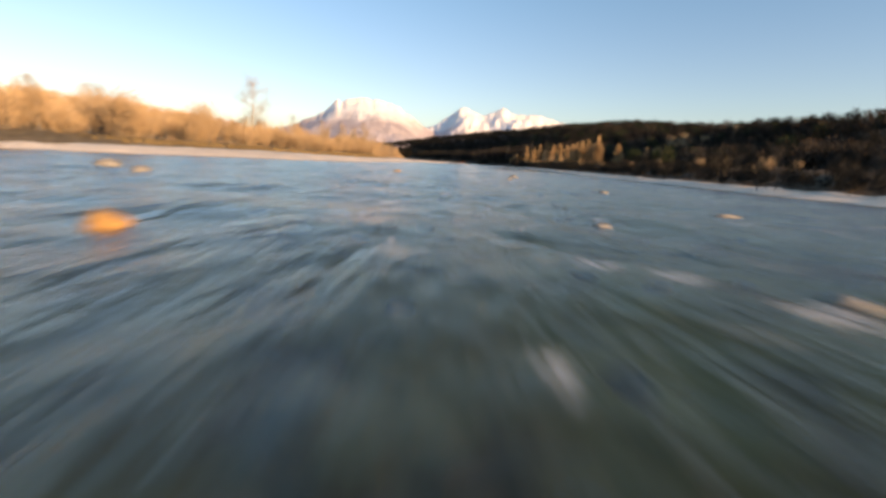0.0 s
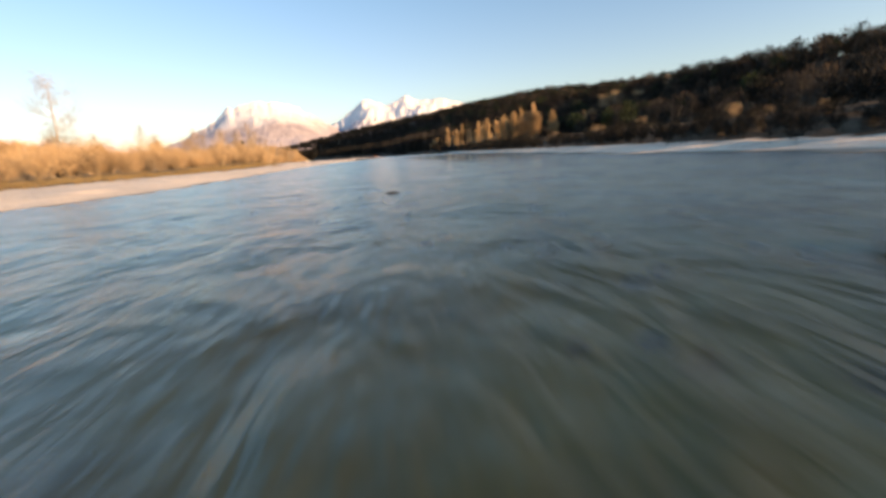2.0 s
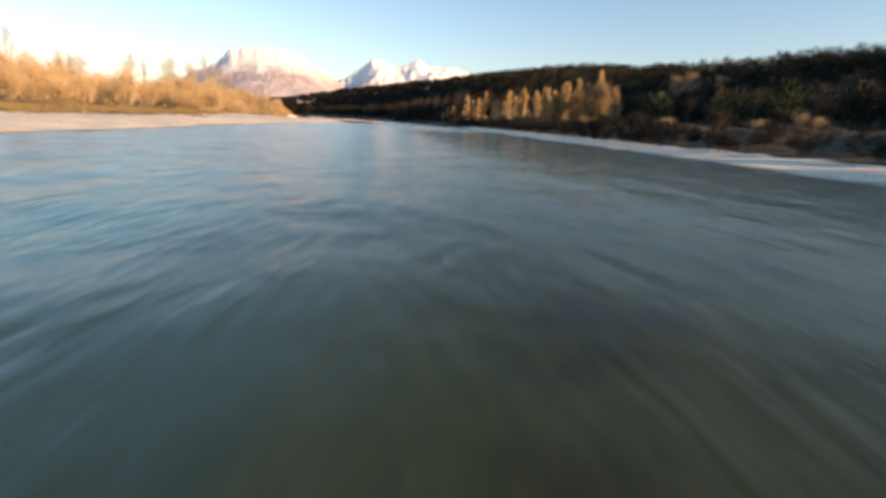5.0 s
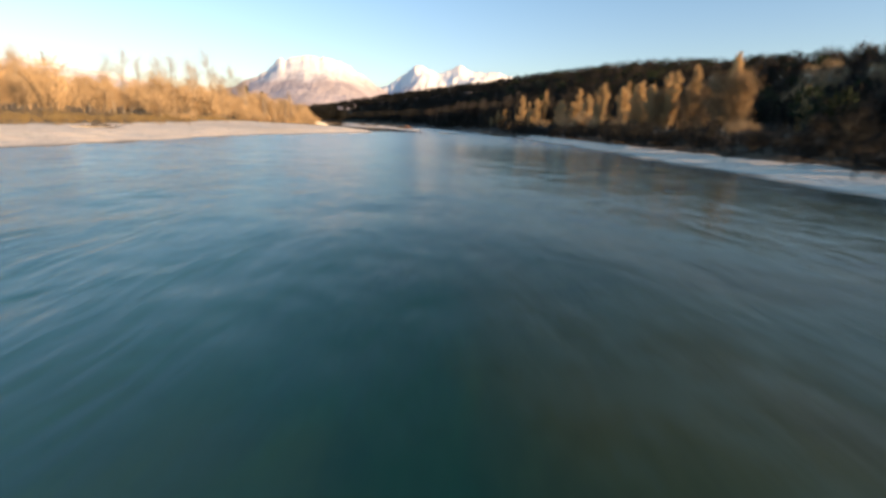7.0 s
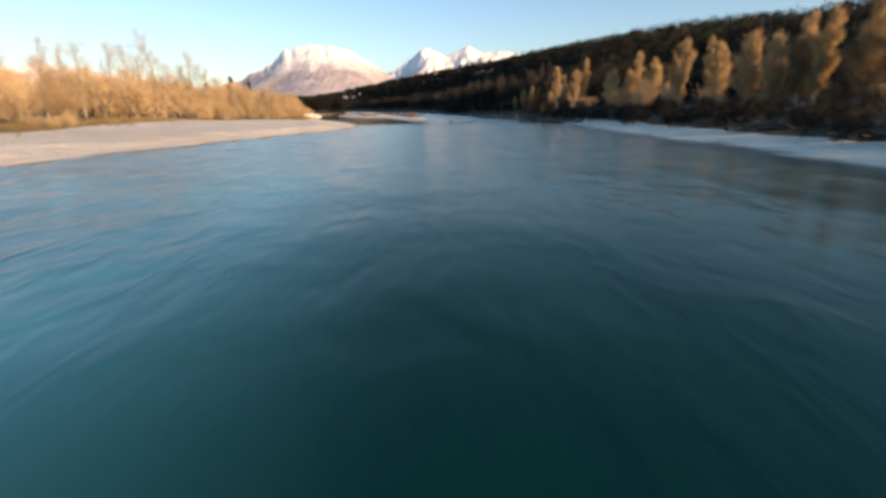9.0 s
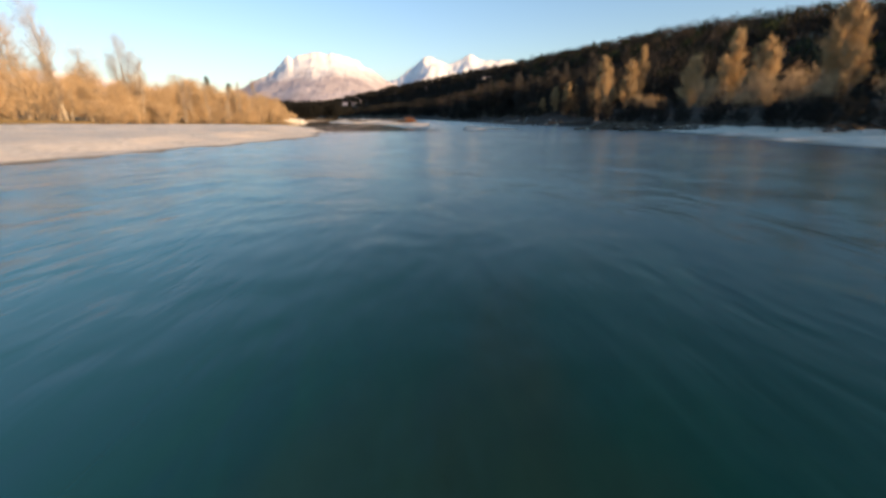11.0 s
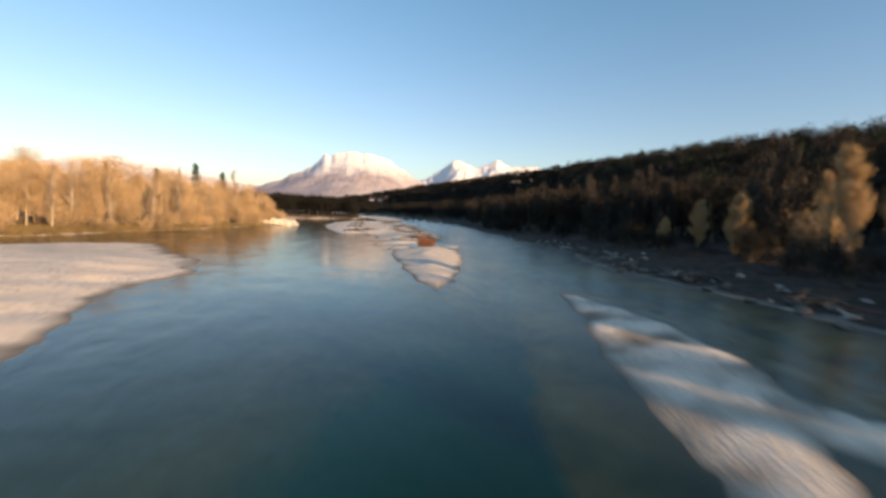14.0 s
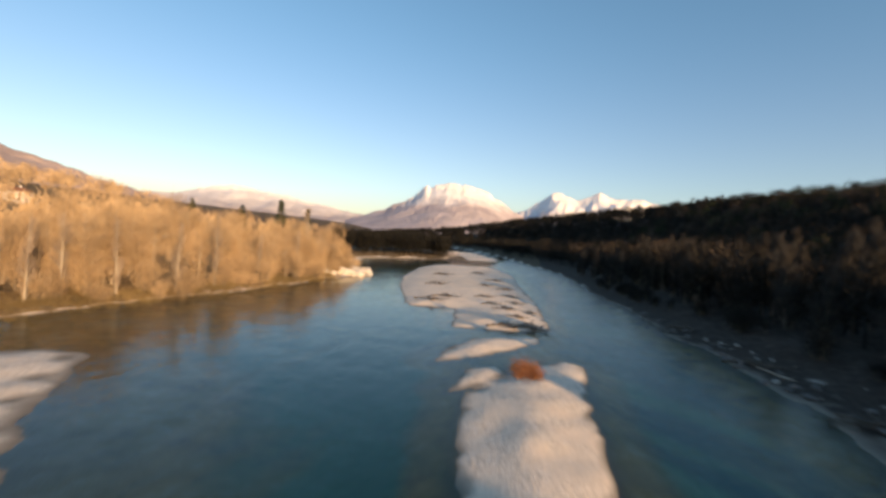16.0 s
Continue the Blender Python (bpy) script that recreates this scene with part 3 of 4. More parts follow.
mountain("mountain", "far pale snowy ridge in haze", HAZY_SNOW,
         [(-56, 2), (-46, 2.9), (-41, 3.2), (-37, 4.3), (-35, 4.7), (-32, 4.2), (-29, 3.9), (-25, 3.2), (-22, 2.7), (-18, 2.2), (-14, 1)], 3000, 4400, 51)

# ---- trees ----
rng = np.random.default_rng(5)
BROAD = [bare_tree_meshes(100 + i, h, s, "broad", 3600, BARK if i % 2 else PALE_BARK, TWIG, 1.1, 0.042) for i, (h, s) in enumerate([(13, 3.6), (11, 3.2), (15, 3.4), (9, 3.4), (12, 2.6)])]
SLIM = [bare_tree_meshes(120 + i, h, s, "column", 5200, PALE_BARK, GOLD_TWIG, 0.8, 0.055) for i, (h, s) in enumerate([(10, 2.1), (9, 2.3), (11, 1.95)])]
BUSH = [bare_tree_meshes(140 + i, h, s, "bush", 1300, BARK, TWIG, 0.7, 0.05, 7) for i, (h, s) in enumerate([(3.4, 2.0), (2.6, 2.2), (4.4, 2.2)])]
DIM = [bare_tree_meshes(160 + i, h, s, "broad", 2000, BARK, SHADE_TWIG, 0.9, 0.07) for i, (h, s) in enumerate([(11, 3.4), (9, 3.2), (12.5, 3.0)])]
LOW = [bare_tree_meshes(180 + i, h, s, "bush", 1300, BARK, SHADE_TWIG, 0.7, 0.06, 7) for i, (h, s) in enumerate([(3.0, 2.2), (2.2, 2.4), (4.5, 2.4)])]
PLUME = [bare_tree_meshes(170 + i, h, s, "plume", 1500, PALE_BARK, PALE_TWIG, 1.0, 0.024) for i, (h, s) in enumerate([(17, 2.0), (17, 1.5), (17, 2.3)])]
THIN = [bare_tree_meshes(130 + i, h, s, "column", 800, PALE_BARK, PALE_TWIG, 0.9, 0.035) for i, (h, s) in enumerate([(10, 1.2), (11, 1.0)])]
# poplars again, with the slope's shade in the twig colour
SHADE = [bare_tree_meshes(135 + i, h, s, "column", 2600, BARK, SHADE_GREY_TWIG, 0.9, 0.06) for i, (h, s) in enumerate([(11, 1.8), (10, 2.0)])]
AIRY = [bare_tree_meshes(150, 16, 3.7, "broad", 4600, PALE_BARK, PALE_TWIG, 0.8, 0.027)]
FIR = [conifer_meshes(200, 15, 3.2), conifer_meshes(201, 11, 2.8)]
MID = [bare_tree_meshes(190 + i, h, s, "broad", 2200, BARK, SHADE_GREY_TWIG, 0.9, 0.06) for i, (h, s) in enumerate([(10, 3.2), (12, 3.0)])]
WARM = [bare_tree_meshes(195 + i, h, s, "broad", 3600, BARK, twig_mat("warm_twigs", (0.24, 0.16, 0.09), (0.46, 0.33, 0.18)), 0.9, 0.055) for i, (h, s) in enumerate([(10.5, 2.8), (11.5, 2.5)])]
RUSTY = [bare_tree_meshes(230, 1.3, 1.1, "bush", 1200, BARK, twig_mat("rusty_twigs", (0.20, 0.085, 0.04), (0.42, 0.19, 0.09)), 0.35, 0.05, 7)]


def stand(name, kinds, spots, label, group, category="tree", lo=0.8, hi=1.15):
    """Trees of some kinds on given spots (x, y[, scale])."""
    first = {}
    for spot in spots:
        k = int(rng.integers(len(kinds)))
        s = spot[2] if len(spot) > 2 else rng.uniform(lo, hi)
        x, y = spot[0], spot[1]
        m = Matrix.LocRotScale((x, y, height_at(x, y) - 0.05), Euler((rng.normal(0, 0.03), rng.normal(0, 0.03), rng.uniform(0, 6.28))), (s, s, s * rng.uniform(0.92, 1.1)))
        if k not in first:
            first[k] = make_tree(name, kinds[k], label, category, group)
            first[k].matrix_basis = m
        else:
            copy_thing(first[k], Matrix.Identity(4)).matrix_basis = m


def along(line, n, jitter):
    """n spots scattered about a line."""
    p = np.array(line, float)
    run = np.r_[0, np.cumsum(np.hypot(*np.diff(p, axis=0).T))]
    s = np.sort(rng.uniform(0, run[-1], n))
    x, y = np.interp(s, run, p[:, 0]), np.interp(s, run, p[:, 1])
    return [(a + rng.normal(0, jitter), b + rng.normal(0, jitter)) for a, b in zip(x, y)]


# left bank wood
WINTER = "bare winter tree with golden-brown twigs on the river bank"
stand("bare_tree", BROAD, along([(-70, 20), (-60, 120), (-50, 190), (-46, 262)], 55, 3.0), WINTER, "left bank wood", lo=0.40, hi=0.66)
stand("bare_tree", BROAD, along([(-46, 262), (-44, 285), (-40, 310), (-38, 345)], 55, 2.2), WINTER, "left bank wood", lo=0.5, hi=0.74)
stand("bare_tree", BROAD, along([(-90, 40), (-76, 160), (-62, 262)], 50, 4.5), "slender bare brown winter tree in the bank wood", "left bank wood", lo=0.55, hi=0.85)
stand("bare_tree", BROAD, along([(-60, 270), (-56, 330), (-54, 375)], 45, 3.5), "slender bare brown winter tree in the bank wood", "left bank wood", lo=0.62, hi=0.86)
stand("bare_tree", BROAD, along([(-40, 338), (-36, 350), (-39, 362), (-46, 376)], 22, 1.4), "small golden bare tree at the wooded point", "left bank wood", lo=0.38, hi=0.6)
stand("bush", BUSH, along([(-34, 346), (-33, 356), (-38, 366)], 14, 0.9), "leafless golden-brown bush on the bank", "left bank bushes", "bush", 0.5, 0.9)
stand("poplar", THIN, [(-39.5, 288, 0.95), (-38, 297, 0.9), (-36, 304, 0.95), (-35.5, 311, 1.0), (-36, 322, 0.9), (-34.5, 333, 0.95), (-40, 292, 1.0), (-41, 252, 1.0)], "tall slender bare poplar with pale trunk", "left bank poplars")
stand("bare_tree", PLUME, [(-43.6, 257, 1.08), (-61.5, 270, 1.0), (-55.5, 271, 0.95), (-71, 260, 1.02), (-67, 262, 0.9), (-48, 283, 0.98), (-52, 286, 0.85), (-42, 276, 0.74), (-44.5, 279, 0.78), (-46, 358, 0.8), (-80, 246, 0.8), (-62, 238, 0.8), (-72, 225, 0.85), (-84, 205, 0.8), (-66, 196, 0.8)], "tall bare tree with a pale trunk and plume-like crown", "left bank plumes")
stand("bush", BUSH, along([(-62, 30), (-50, 110), (-42, 190), (-41, 258)], 75, 3.0), "leafless golden-brown bush on the bank", "left bank bushes", "bush", 0.8, 1.5)
stand("bush", BUSH, along([(-41, 262), (-41, 285), (-36, 305), (-34, 345)], 45, 1.6), "leafless golden-brown bush on the bank", "left bank bushes", "bush", 0.5, 1.1)
stand("conifer", FIR, [(-80, 399, 1.35), (-88, 388, 1.1), (-74, 408, 1.2), (-95, 372, 1.0), (-64, 262, 0.75)], "dark green conifer standing among bare trees", "conifers")
stand("bare_tree", AIRY, [(-64, 152, 1.35), (-50, 258, 0.95), (-47, 268, 0.85), (-55, 249, 0.9), (-72, 96, 0.7)], "tall airy bare tree with a pale feathery crown", "left bank wood")
# right bank
stand("poplar", SLIM, [(57.6, 225, 1.15), (61, 214, 1.2), (61.3, 202.6, 1.12), (82, 212, 1.25), (62.5, 206.5, 1.08), (61.5, 210.3, 1.02), (60, 218.8, 1.02), (62.8, 198.3, 1.05), (58.4, 244, 1.2), (55, 247, 1.0), (56, 266.5, 1.05), (48.8, 264, 1.0), (53, 271, 0.8), (44.3, 272, 0.72), (47, 274, 0.6), (43.4, 277, 0.58),
                       (42, 282, 0.45), (70, 236, 1.1), (92, 205, 0.95), (60, 238, 1.1), (52, 262, 1.0), (64, 190.5, 1.12)], "golden bare poplar lit by low sun on the bank", "right bank poplars")
stand("bare_tree", BROAD, [(106, 224, 0.75), (114, 230, 0.8), (121, 232, 0.85), (130, 226, 0.7), (140, 220, 0.7), (98, 180, 0.6), (88, 170, 0.55)], "broad bare tree catching the low sun", "right bank trees")
stand("bare_tree", DIM, along([(72, 250), (60, 275), (52, 300), (46, 330), (38, 380)], 50, 2.5), "bare tree at the foot of the slope, shade put into its dark twigs", "right bank trees", lo=0.55, hi=0.9)
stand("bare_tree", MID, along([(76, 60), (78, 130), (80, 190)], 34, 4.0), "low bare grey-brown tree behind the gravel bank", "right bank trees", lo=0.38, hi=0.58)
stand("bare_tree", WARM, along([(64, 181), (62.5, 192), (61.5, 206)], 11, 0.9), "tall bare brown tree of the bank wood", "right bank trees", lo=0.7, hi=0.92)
stand("bush", LOW, along([(32, 30), (36, 110), (42, 170), (47, 215), (42, 240)], 65, 1.8), "dark leafless scrub above the gravel bank, shade put into its twigs", "right bank scrub", "bush", 0.32, 0.6)
stand("bush", LOW, along([(43, 245), (42, 270), (42, 300), (36, 340), (31, 380)], 50, 1.6), "leafless scrub above the shaded bank, shade put into its dark twigs", "right bank scrub", "bush", 0.35, 0.8)
stand("bush", BUSH, along([(50, 60), (54, 140), (58, 200), (50, 245)], 18, 3.0), "brown leafless scrub behind the gravel bank", "right bank scrub", "bush", 0.25, 0.5)
stand("bush", BUSH, along([(64, 198), (60, 225), (55, 250), (48, 270)], 18, 2.0), "golden-brown leafless bush at the foot of the poplars", "right bank scrub", "bush", 0.6, 1.0)
stand("poplar", SHADE, along([(66, 285), (62, 340), (56, 390), (42, 440)], 26, 5.0), "bare poplar on the slope, toned grey-brown to look shaded", "shaded poplars", lo=0.95, hi=1.4)
stand("poplar", SHADE, along([(50, 268), (48, 300), (44, 340), (38, 385), (30, 430)], 40, 2.5), "bare poplar below the hill, toned grey-brown to look shaded", "shaded poplars", lo=0.75, hi=1.15)


def woods(name, label, spots, mat, seed, height=(8, 12), twigs=170, wide=0.28, long=1.7):
    """A far wood as one mesh of trunks and twigs."""
    g = np.random.default_rng(seed)
    px, py = np.array([s[0] for s in spots]), np.array([s[1] for s in spots])
    pz = land(px[None], py[None])[0][0]
    n = len(px)
    h = g.uniform(*height, n) * np.interp(py, [60, 250, 400], [0.62, 0.72, 1.0])
    rad = h * g.uniform(0.2, 0.36, n)
    u = g.normal(size=(n, twigs, 3))
    u /= np.linalg.norm(u, axis=2, keepdims=True)
    u *= g.uniform(0.35, 1.0, (n, twigs, 1)) ** 0.5
    c = u * np.stack([rad, rad, h * 0.40], -1)[:, None] + np.stack([px, py, pz + h * 0.60], -1)[:, None]
    w = u * np.array([1, 1, 0.6]) + np.array([0, 0, 0.9]) + g.normal(0, 0.4, (n, twigs, 3))
    v, f = slivers(g, c.reshape(-1, 3), w.reshape(-1, 3), long, wide)
    base = np.stack([px, py, pz - 0.4], -1)
    foot = np.minimum(1.0, h / 6)[:, None]
    tv = np.stack([base + foot * (0.2, 0, 0), base + foot * (-0.1, 0.17, 0), base + foot * (-0.1, -0.17, 0), base + np.stack([0 * h, 0 * h, h * 0.9], -1)], 1).reshape(-1, 3)
    q = np.arange(n)[:, None] * 4
    tf = np.concatenate([q + np.array([[0, 1, 3]]), q + np.array([[1, 2, 3]]), q + np.array([[2, 0, 3]])]) + len(v)
    tagged(new(name, mesh_of(name, np.concatenate([v, tv]), np.concatenate([f, tf]), mat)), label, "wood", kind="stuff")


def scatter(n, x0, x1, y0, y1, keep, seed):
    g = np.random.default_rng(seed)
    out = []
    while len(out) < n:
        x, y = g.uniform(x0, x1), g.uniform(y0, y1)
        if keep(x, y):
            out.append((x, y))
    return out


def right_edge(y):
    return float(np.interp(y, EDGE_Y, EDGE_X))


def ridge_x(y):
    return float(np.interp(y, RIDGE_Y, RIDGE_X))


def on_slope(x, y):
    return right_edge(y) + float(np.interp(y, [215, 240, 310], [52, 38, 12])) < x < ridge_x(y) + 30


# the woods look shaded mainly through their darkened twig colours
woods("hillside_wood", "leafless wood covering the hillside, shade put into its dark twigs", scatter(2300, -10, 210, 60, 600, on_slope, 61), SHADE_TWIG, 62, (6.5, 13), 240, 0.17, 1.2)
woods("brown_wood", "leafless trees among the hillside wood, toned grey-brown to look shaded", scatter(1100, -10, 210, 60, 600, on_slope, 81), SHADE_BROWN_TWIG, 82, (6.5, 13), 240, 0.14, 1.2)
woods("far_wood", "far wood along the bend of the river, shade put into its dark twigs", scatter(1500, -420, 200, 560, 1300, lambda x, y: right_edge(y) + 6 < x < ridge_x(y) + 40, 63), SHADE_TWIG, 64, (9, 13), 120, 0.5, 2.6)
woods("point_wood", "leafless wood on the far wooded point, shade put into its dark twigs", scatter(170, -80, -33, 425, 540, lambda x, y: float(inside_by(np.array(x), np.array(y), LEFT)) > 2.5, 83), SHADE_TWIG, 84, (8, 11), 170, 0.3, 1.8)
woods("hill_conifers", "scattered dark conifers on the hillside", scatter(150, 55, 170, 140, 560, lambda x, y: right_edge(y) + 40 < x < ridge_x(y) + 20, 65), NEEDLE, 66, (8, 13), 260, 0.3, 1.2)
woods("left_wood", "golden-brown leafless wood on the rising ground", scatter(1150, -420, -66, 20, 620, lambda x, y: y < 430 - 0.35 * (x + 66) and math.hypot(x + 194, y - 392) > 20, 67), TWIG, 68, (8, 13), 150, 0.28, 1.7)

woods("scrub", "low dark scrub along the top of the gravel beach, shade put into its twigs", along([(29.5, 15), (28.5, 60), (32, 90), (34.5, 130), (37.5, 165), (42, 215), (39, 240)], 520, 1.6), SHADE_TWIG, 70, (1.2, 3.2), 90, 0.06, 0.5)


# ---- stones, driftwood and small things ----
BOULDERS = [boulder_mesh(300 + i, STONE, f) for i, f in enumerate((0.6, 0.45, 0.7))]
WETS = [boulder_mesh(340, WET_STONE, 0.5)]
DARKS = [boulder_mesh(330 + i, DARK_STONE, f) for i, f in enumerate((0.5, 0.7))]
PALES = [boulder_mesh(320 + i, PALE_STONE, f) for i, f in enumerate((0.6, 0.8))]
OCHRES = [boulder_mesh(310 + i, ORANGE, f) for i, f in enumerate((0.5, 0.4))]


def boulder(meshes, x, y, size, label, group, sink=0.3, on=None):
    ob = new("boulder", meshes[int(rng.integers(len(meshes)))])
    base = height_at(x, y) if on is None else on
    ob.matrix_basis = Matrix.LocRotScale((x, y, base + size * (0.55 - sink)), Euler((rng.normal(0, 0.15), rng.normal(0, 0.15), rng.uniform(0, 6.28))), (size * rng.uniform(0.8, 1.3), size, size * rng.uniform(0.8, 1.1)))
    return tagged(ob, label, "rock", group)


for x, y, size in ((1.5, 53.9, 0.50), (1.2, 59.2, 0.22), (0.25, 22.1, 0.28), (15.3, 209.4, 0.3)):
    boulder(WETS, x, y, size, "dark wet stone awash in the river", "river boulders", on=-0.315)
for x, y, size in ((-4.6, 6.1, 0.32), (-3.8, 37.8, 0.34), (1.5, 36.6, 0.22)):
    boulder(OCHRES, x, y, size, "ochre wet boulder breaking the surface of the rapids", "river boulders", on=-0.10)
for x, y, size in ((-15.1, 20.3, 0.6), (-12.3, 18.4, 0.45), (8.0, 21.8, 0.3), (8.0, 12.3, 0.3), (3.3, 8.9, 0.25), (5.0, 33.2, 0.3), (6.4, 39.8, 0.4), (3.9, 37.1, 0.25), (-1.5, 9.2, 0.2), (3.8, 3.9, 0.28), (22.9, 218.6, 0.16), (24.6, 217.7, 0.16)):
    boulder(BOULDERS, x, y, size, "grey boulder breaking the surface of the river", "river boulders", on=-0.12)
for _ in range(150):
    x, y = rng.uniform(-9, 9), rng.uniform(0, 70)
    boulder(BOULDERS if rng.uniform() < 0.7 or y > 42 else OCHRES, x, y, rng.uniform(0.12, 0.3), "rounded stone lying on the river bed", "bed stones", 0.25)
for x, y in along([(34.4, 248), (32.5, 268), (34.0, 288), (31.3, 310), (28, 345)], 110, 1.3):
    boulder(DARKS, x, y, rng.uniform(0.15, 0.5), "dark grey rock at the foot of the shaded bank", "bank rocks")
for x, y in along([(36, 250), (34.5, 268), (36.5, 290), (34, 310)], 34, 2.0):
    boulder(BOULDERS, x, y, rng.uniform(0.12, 0.4), "pale grey stone on the shaded bank", "bank rocks")
for x, y in along([(-35, 346), (-29.5, 353), (-32, 361)], 26, 1.0):
    boulder(PALES, x, y, rng.uniform(0.7, 1.7), "pale sunlit rock at the point of the bank", "point rocks")


def branch_mesh(seed):
    """One dead branch with a fork."""
    g = np.random.default_rng(seed)
    verts, faces = [], []
    p = [Vector((-0.9, 0, 0.06)), Vector((-0.2, g.normal(0, 0.1), 0.12)), Vector((0.5, g.normal(0, 0.15), 0.16)), Vector((1.1, g.normal(0, 0.25), 0.26))]
    for i in range(3):
        limb(verts, faces, p[i], p[i + 1], 0.10 - 0.028 * i, 0.072 - 0.028 * i, 6)
    limb(verts, faces, p[1], p[1] + Vector((0.5, 0.4, 0.22)), 0.045, 0.012, 5)
    limb(verts, faces, p[2], p[2] + Vector((0.3, -0.4, 0.15)), 0.035, 0.01, 5)
    return mesh_of("branch", verts, faces, DRIFT, True)


def drift_pile(seed):
    """A tangle of dead branches."""
    g = np.random.default_rng(seed)
    ob = new("driftwood")
    for i in range(9):
        br = part("branch", BRANCHES[i % 3], ob)
        br.matrix_basis = Matrix.LocRotScale((*g.normal(0, (0.8, 0.35)), g.uniform(0, 0.22)), Euler((g.normal(0, 0.4), g.normal(0, 0.12), g.normal(0, 0.6))), [g.uniform(0.6, 1.3)] * 3)
    return tagged(ob, "dark tangled driftwood stranded on gravel", "driftwood", "driftwood piles")


BRANCHES = [branch_mesh(400 + i) for i in range(3)]
pile = None
for x, y, size in ((12.4, 306.6, 1.4), (9.7, 306.0, 1.2), (10.5, 312, 0.8), (12.0, 318, 0.8), (8.5, 318, 0.9), (9.5, 326, 0.9), (6, 322, 0.8), (8.5, 334, 1.0), (4, 330, 0.9), (6.5, 346, 1.1), (2, 350, 1.1), (-2, 326, 1.1),
                   (-3.5, 321, 1.2), (-8, 345, 1.2), (-12, 370, 1.4), (3, 365, 1.2), (-4, 385, 1.4), (36, 252, 1.2), (35, 262, 1.3), (37, 244, 1.4), (33.5, 285, 1.2), (34, 300, 1.2), (32.5, 318, 1.3), (-20.8, 166.3, 0.9), (33.5, 226.5, 1.5), (35, 230, 1.7), (36.5, 227, 1.6), (35.6, 223.5, 1.5), (36.5, 233, 1.4), (37.6, 219, 1.4), (39, 236, 1.5), (40, 190, 1.2), (38.5, 165, 1.2), (37, 140, 1.1), (37.5, 173, 1.2), (38.5, 181, 1.4), (40.5, 198, 1.4), (41, 206, 1.3)):
    pile = copy_thing(pile, Matrix.Identity(4)) if pile else drift_pile(410)
    pile.matrix_basis = Matrix.LocRotScale((x, y, height_at(x, y) + 0.0), Euler((0, 0, rng.uniform(-0.5, 0.5))), (size, size, size * 0.8))


def drift_log(x, y, turn, size):
    """A stripped trunk with a root stub and two broken limbs."""
    verts, faces = [], []
    pts = [Vector((-2.6, 0, 0.20)), Vector((-0.9, 0.06, 0.22)), Vector((0.9, -0.05, 0.26)), Vector((2.7, 0.1, 0.36))]
    for i in range(3):
        limb(verts, faces, pts[i], pts[i + 1], 0.20 - 0.045 * i, 0.155 - 0.045 * i, 8)
    for a, b, r in ((pts[0], (-2.9, 0.35, 0.45), 0.10), (pts[0], (-2.95, -0.3, 0.25), 0.09), (pts[0], (-2.8, 0.0, 0.65), 0.08), (pts[1], (-0.4, 0.6, 0.55), 0.06), (pts[2], (1.5, -0.55, 0.5), 0.05)):
        limb(verts, faces, a, b, r, r * 0.3, 5)
    ob = new("drift_log", mesh_of("drift_log", verts, faces, PALE_BARK, True))
    ob.matrix_basis = Matrix.LocRotScale((x, y, height_at(x, y) - 0.04), Euler((0, 0, turn)), (size, size, size))
    return tagged(ob, "pale stripped drift log lying on the gravel bank", "log", "drift logs")


for x, y, turn, size in ((34.6, 228.3, -0.5, 0.9), (36.4, 225.0, 0.4, 0.8), (37.2, 230.8, -0.9, 1.0), (35.6, 250.0, 1.2, 0.7), (34.4, 264.5, 1.0, 0.7), (35.8, 283.0, 1.4, 0.8), (33.8, 297.0, 1.9, 0.7), (43.0, 171.4, 0.6, 0.8), (-21.0, 164.8, 0.3, 0.55)):
    drift_log(x, y, turn, size)
stand("bush", BUSH, [(-30.2, 205, 0.42), (-29.0, 206.2, 0.36), (-31.3, 203.8, 0.38)], "low dry brush at the back of the gravel beach", "left bank bushes", "bush")
stand("bush", RUSTY, [(11.4, 285.6, 0.72), (12.2, 285.9, 0.65), (12.8, 285.4, 0.45)], "small rusty-brown bush on the gravel island", "island bushes", "bush")


def tufts(name, label, spots, mat, seed):
    g = np.random.default_rng(seed)
    px, py = np.array([p[0] for p in spots]), np.array([p[1] for p in spots])
    pz = land(px[None], py[None])[0][0]
    k = 26
    c = np.repeat(np.stack([px, py, pz], -1), k, 0) + g.normal(0, 1, (len(px) * k, 3)) * (0.22, 0.22, 0.02)
    w = g.normal(0, 0.45, c.shape) + (0, 0, 1)
    v, f = slivers(g, c, w, 0.55, 0.03)
    tagged(new(name, mesh_of(name, v, f, mat)), label, "grass", kind="stuff")


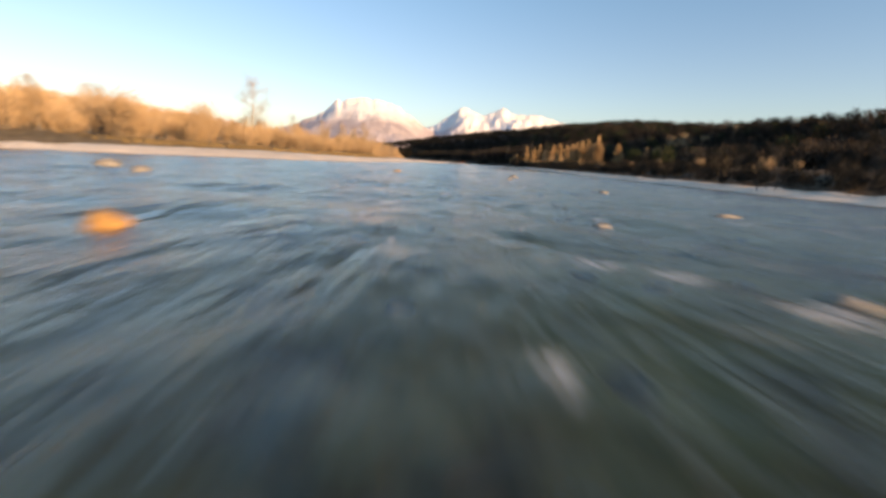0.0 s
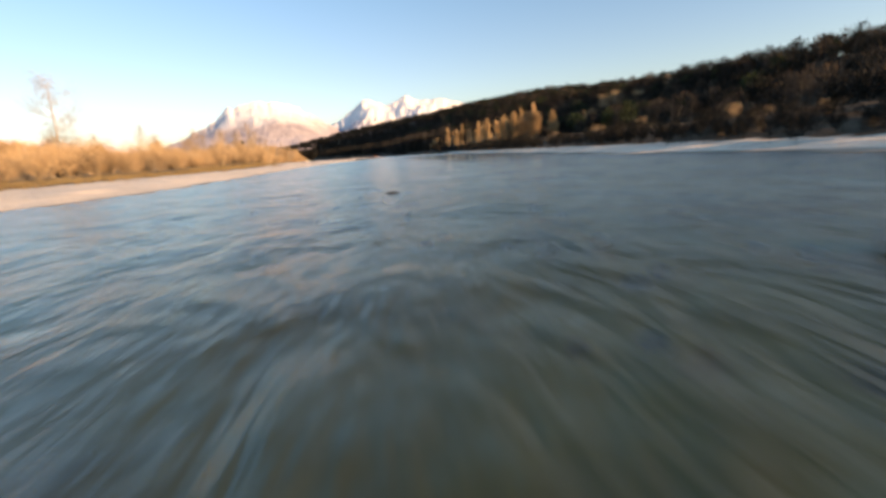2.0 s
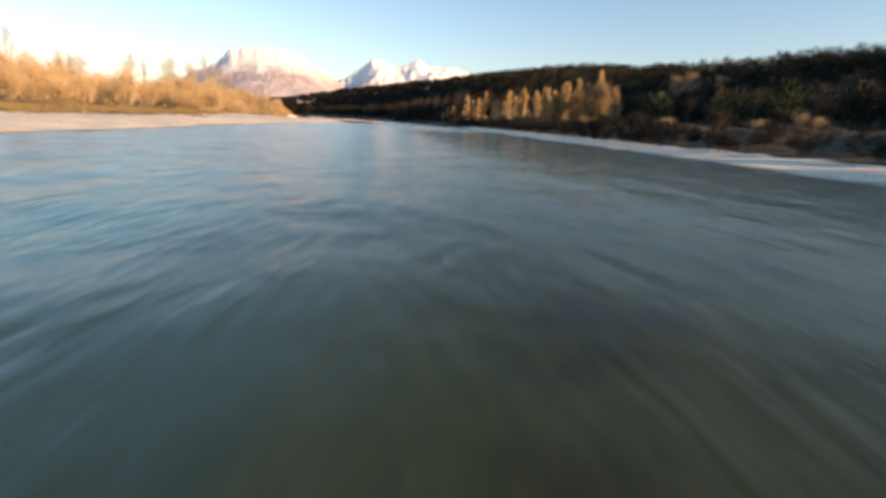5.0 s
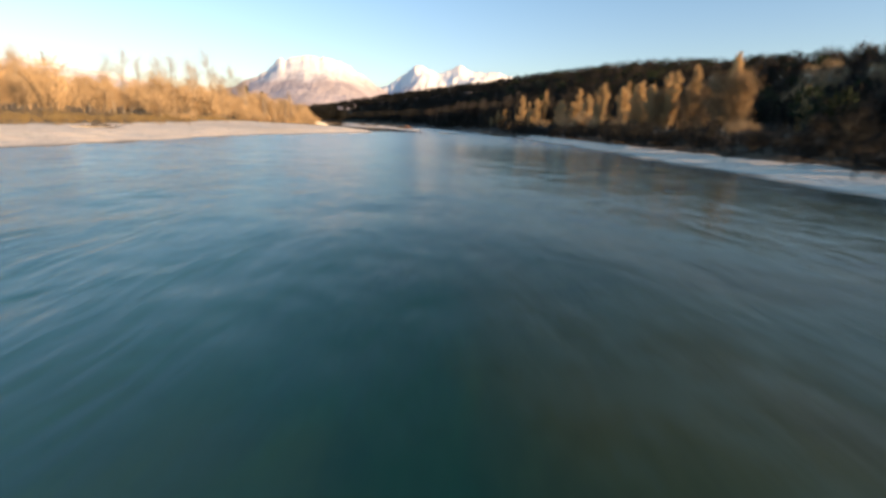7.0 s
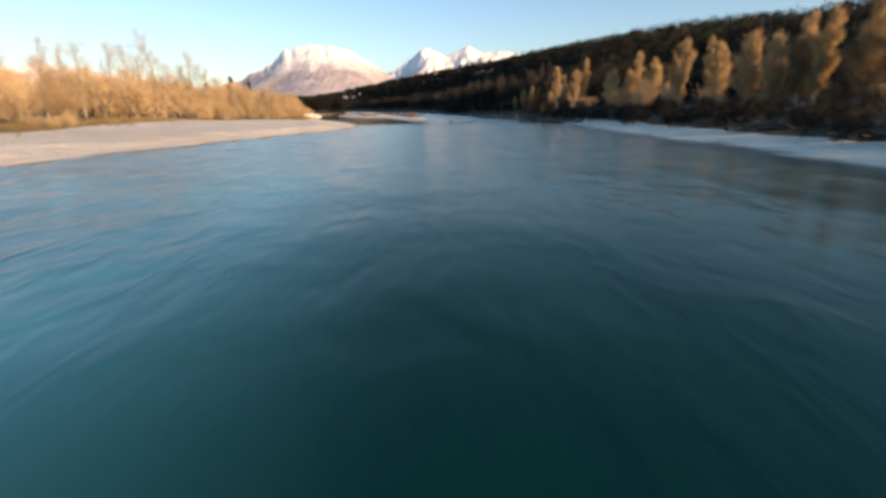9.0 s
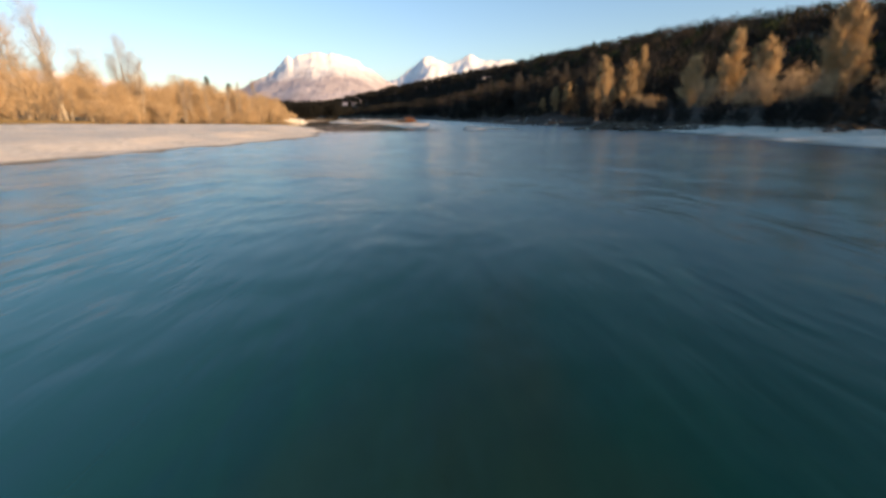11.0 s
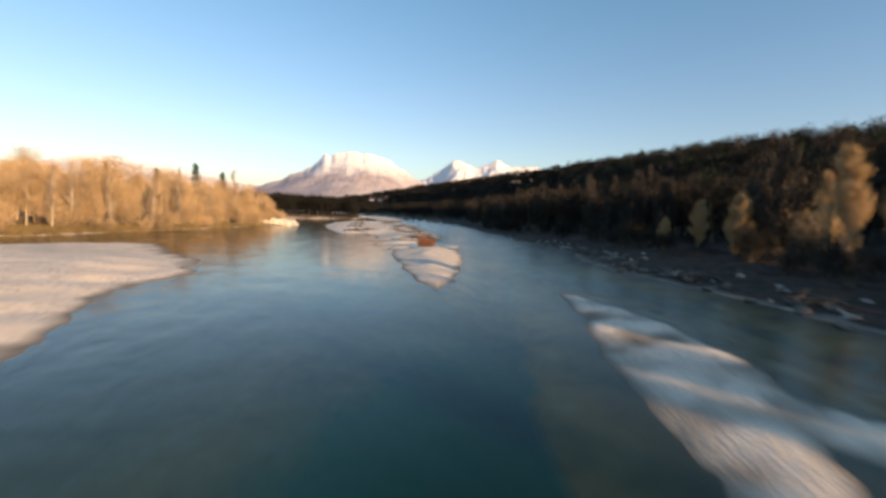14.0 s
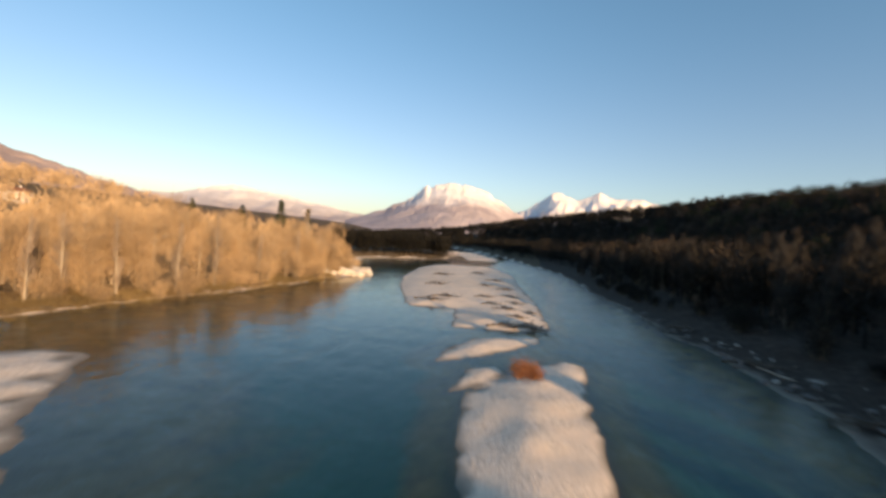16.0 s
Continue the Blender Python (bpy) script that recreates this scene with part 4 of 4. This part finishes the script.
tufts("dry_grass", "tufts of dry golden grass along the bank", along([(-44, 60), (-30, 130), (-31, 190), (-37, 258)], 1500, 2.6) + along([(-40, 275), (-38, 286), (-34.5, 308), (-33, 345)], 1500, 1.6) , GRASS, 71)


def house(x, y):
    """A small white house with a hipped tile roof."""
    ob = new("house")
    z = height_at(x, y)
    ob.location, ob.rotation_euler, ob.scale = (x, y, z), (0, 0, 0.5), (0.75, 0.75, 0.75)
    wall, roofing, dark = plain_mat("white_plaster", (0.8, 0.77, 0.72)), plain_mat("brown_tiles", (0.26, 0.13, 0.08)), plain_mat("dark_glass", (0.03, 0.03, 0.035), 0.2)

    def block(name, lo, hi, mat, parent, taper=1.0):
        v = [(a, b, c) for c in (lo[2], hi[2]) for a, b in ((lo[0], lo[1]), (hi[0], lo[1]), (hi[0], hi[1]), (lo[0], hi[1]))]
        v = v[:4] + [((lo[0] + hi[0]) / 2 + (p[0] - (lo[0] + hi[0]) / 2) * taper, (lo[1] + hi[1]) / 2 + (p[1] - (lo[1] + hi[1]) / 2) * min(taper, 0.05 if taper < 1 else 1), p[2]) for p in v[4:]]
        return part(name, mesh_of(name, v, [(3, 2, 1, 0), (4, 5, 6, 7), (0, 1, 5, 4), (1, 2, 6, 5), (2, 3, 7, 6), (3, 0, 4, 7)], mat), parent)

    block("wall", (-6, -4, -1), (6, 4, 5.6), wall, ob)
    roof = block("roof", (-6.6, -4.6, 5.6), (6.6, 4.6, 8.2), roofing, ob, 0.5)
    block("chimney", (1.5, -0.4, 7.2), (2.3, 0.4, 9.0), wall, roof)
    for i in range(3):
        for k in range(2):
            win = block("window", (-4.4 + 3.6 * i, -4.06, 0.9 + 2.6 * k), (-3.2 + 3.6 * i, -3.98, 2.3 + 2.6 * k), dark, ob)
            block("sill", (-4.5 + 3.6 * i, -4.16, 0.8 + 2.6 * k), (-3.1 + 3.6 * i, -3.98, 0.9 + 2.6 * k), wall, win)
    return tagged(ob, "white plastered house with brown tile roof on the wooded slope", "house")


house(-200, 396)
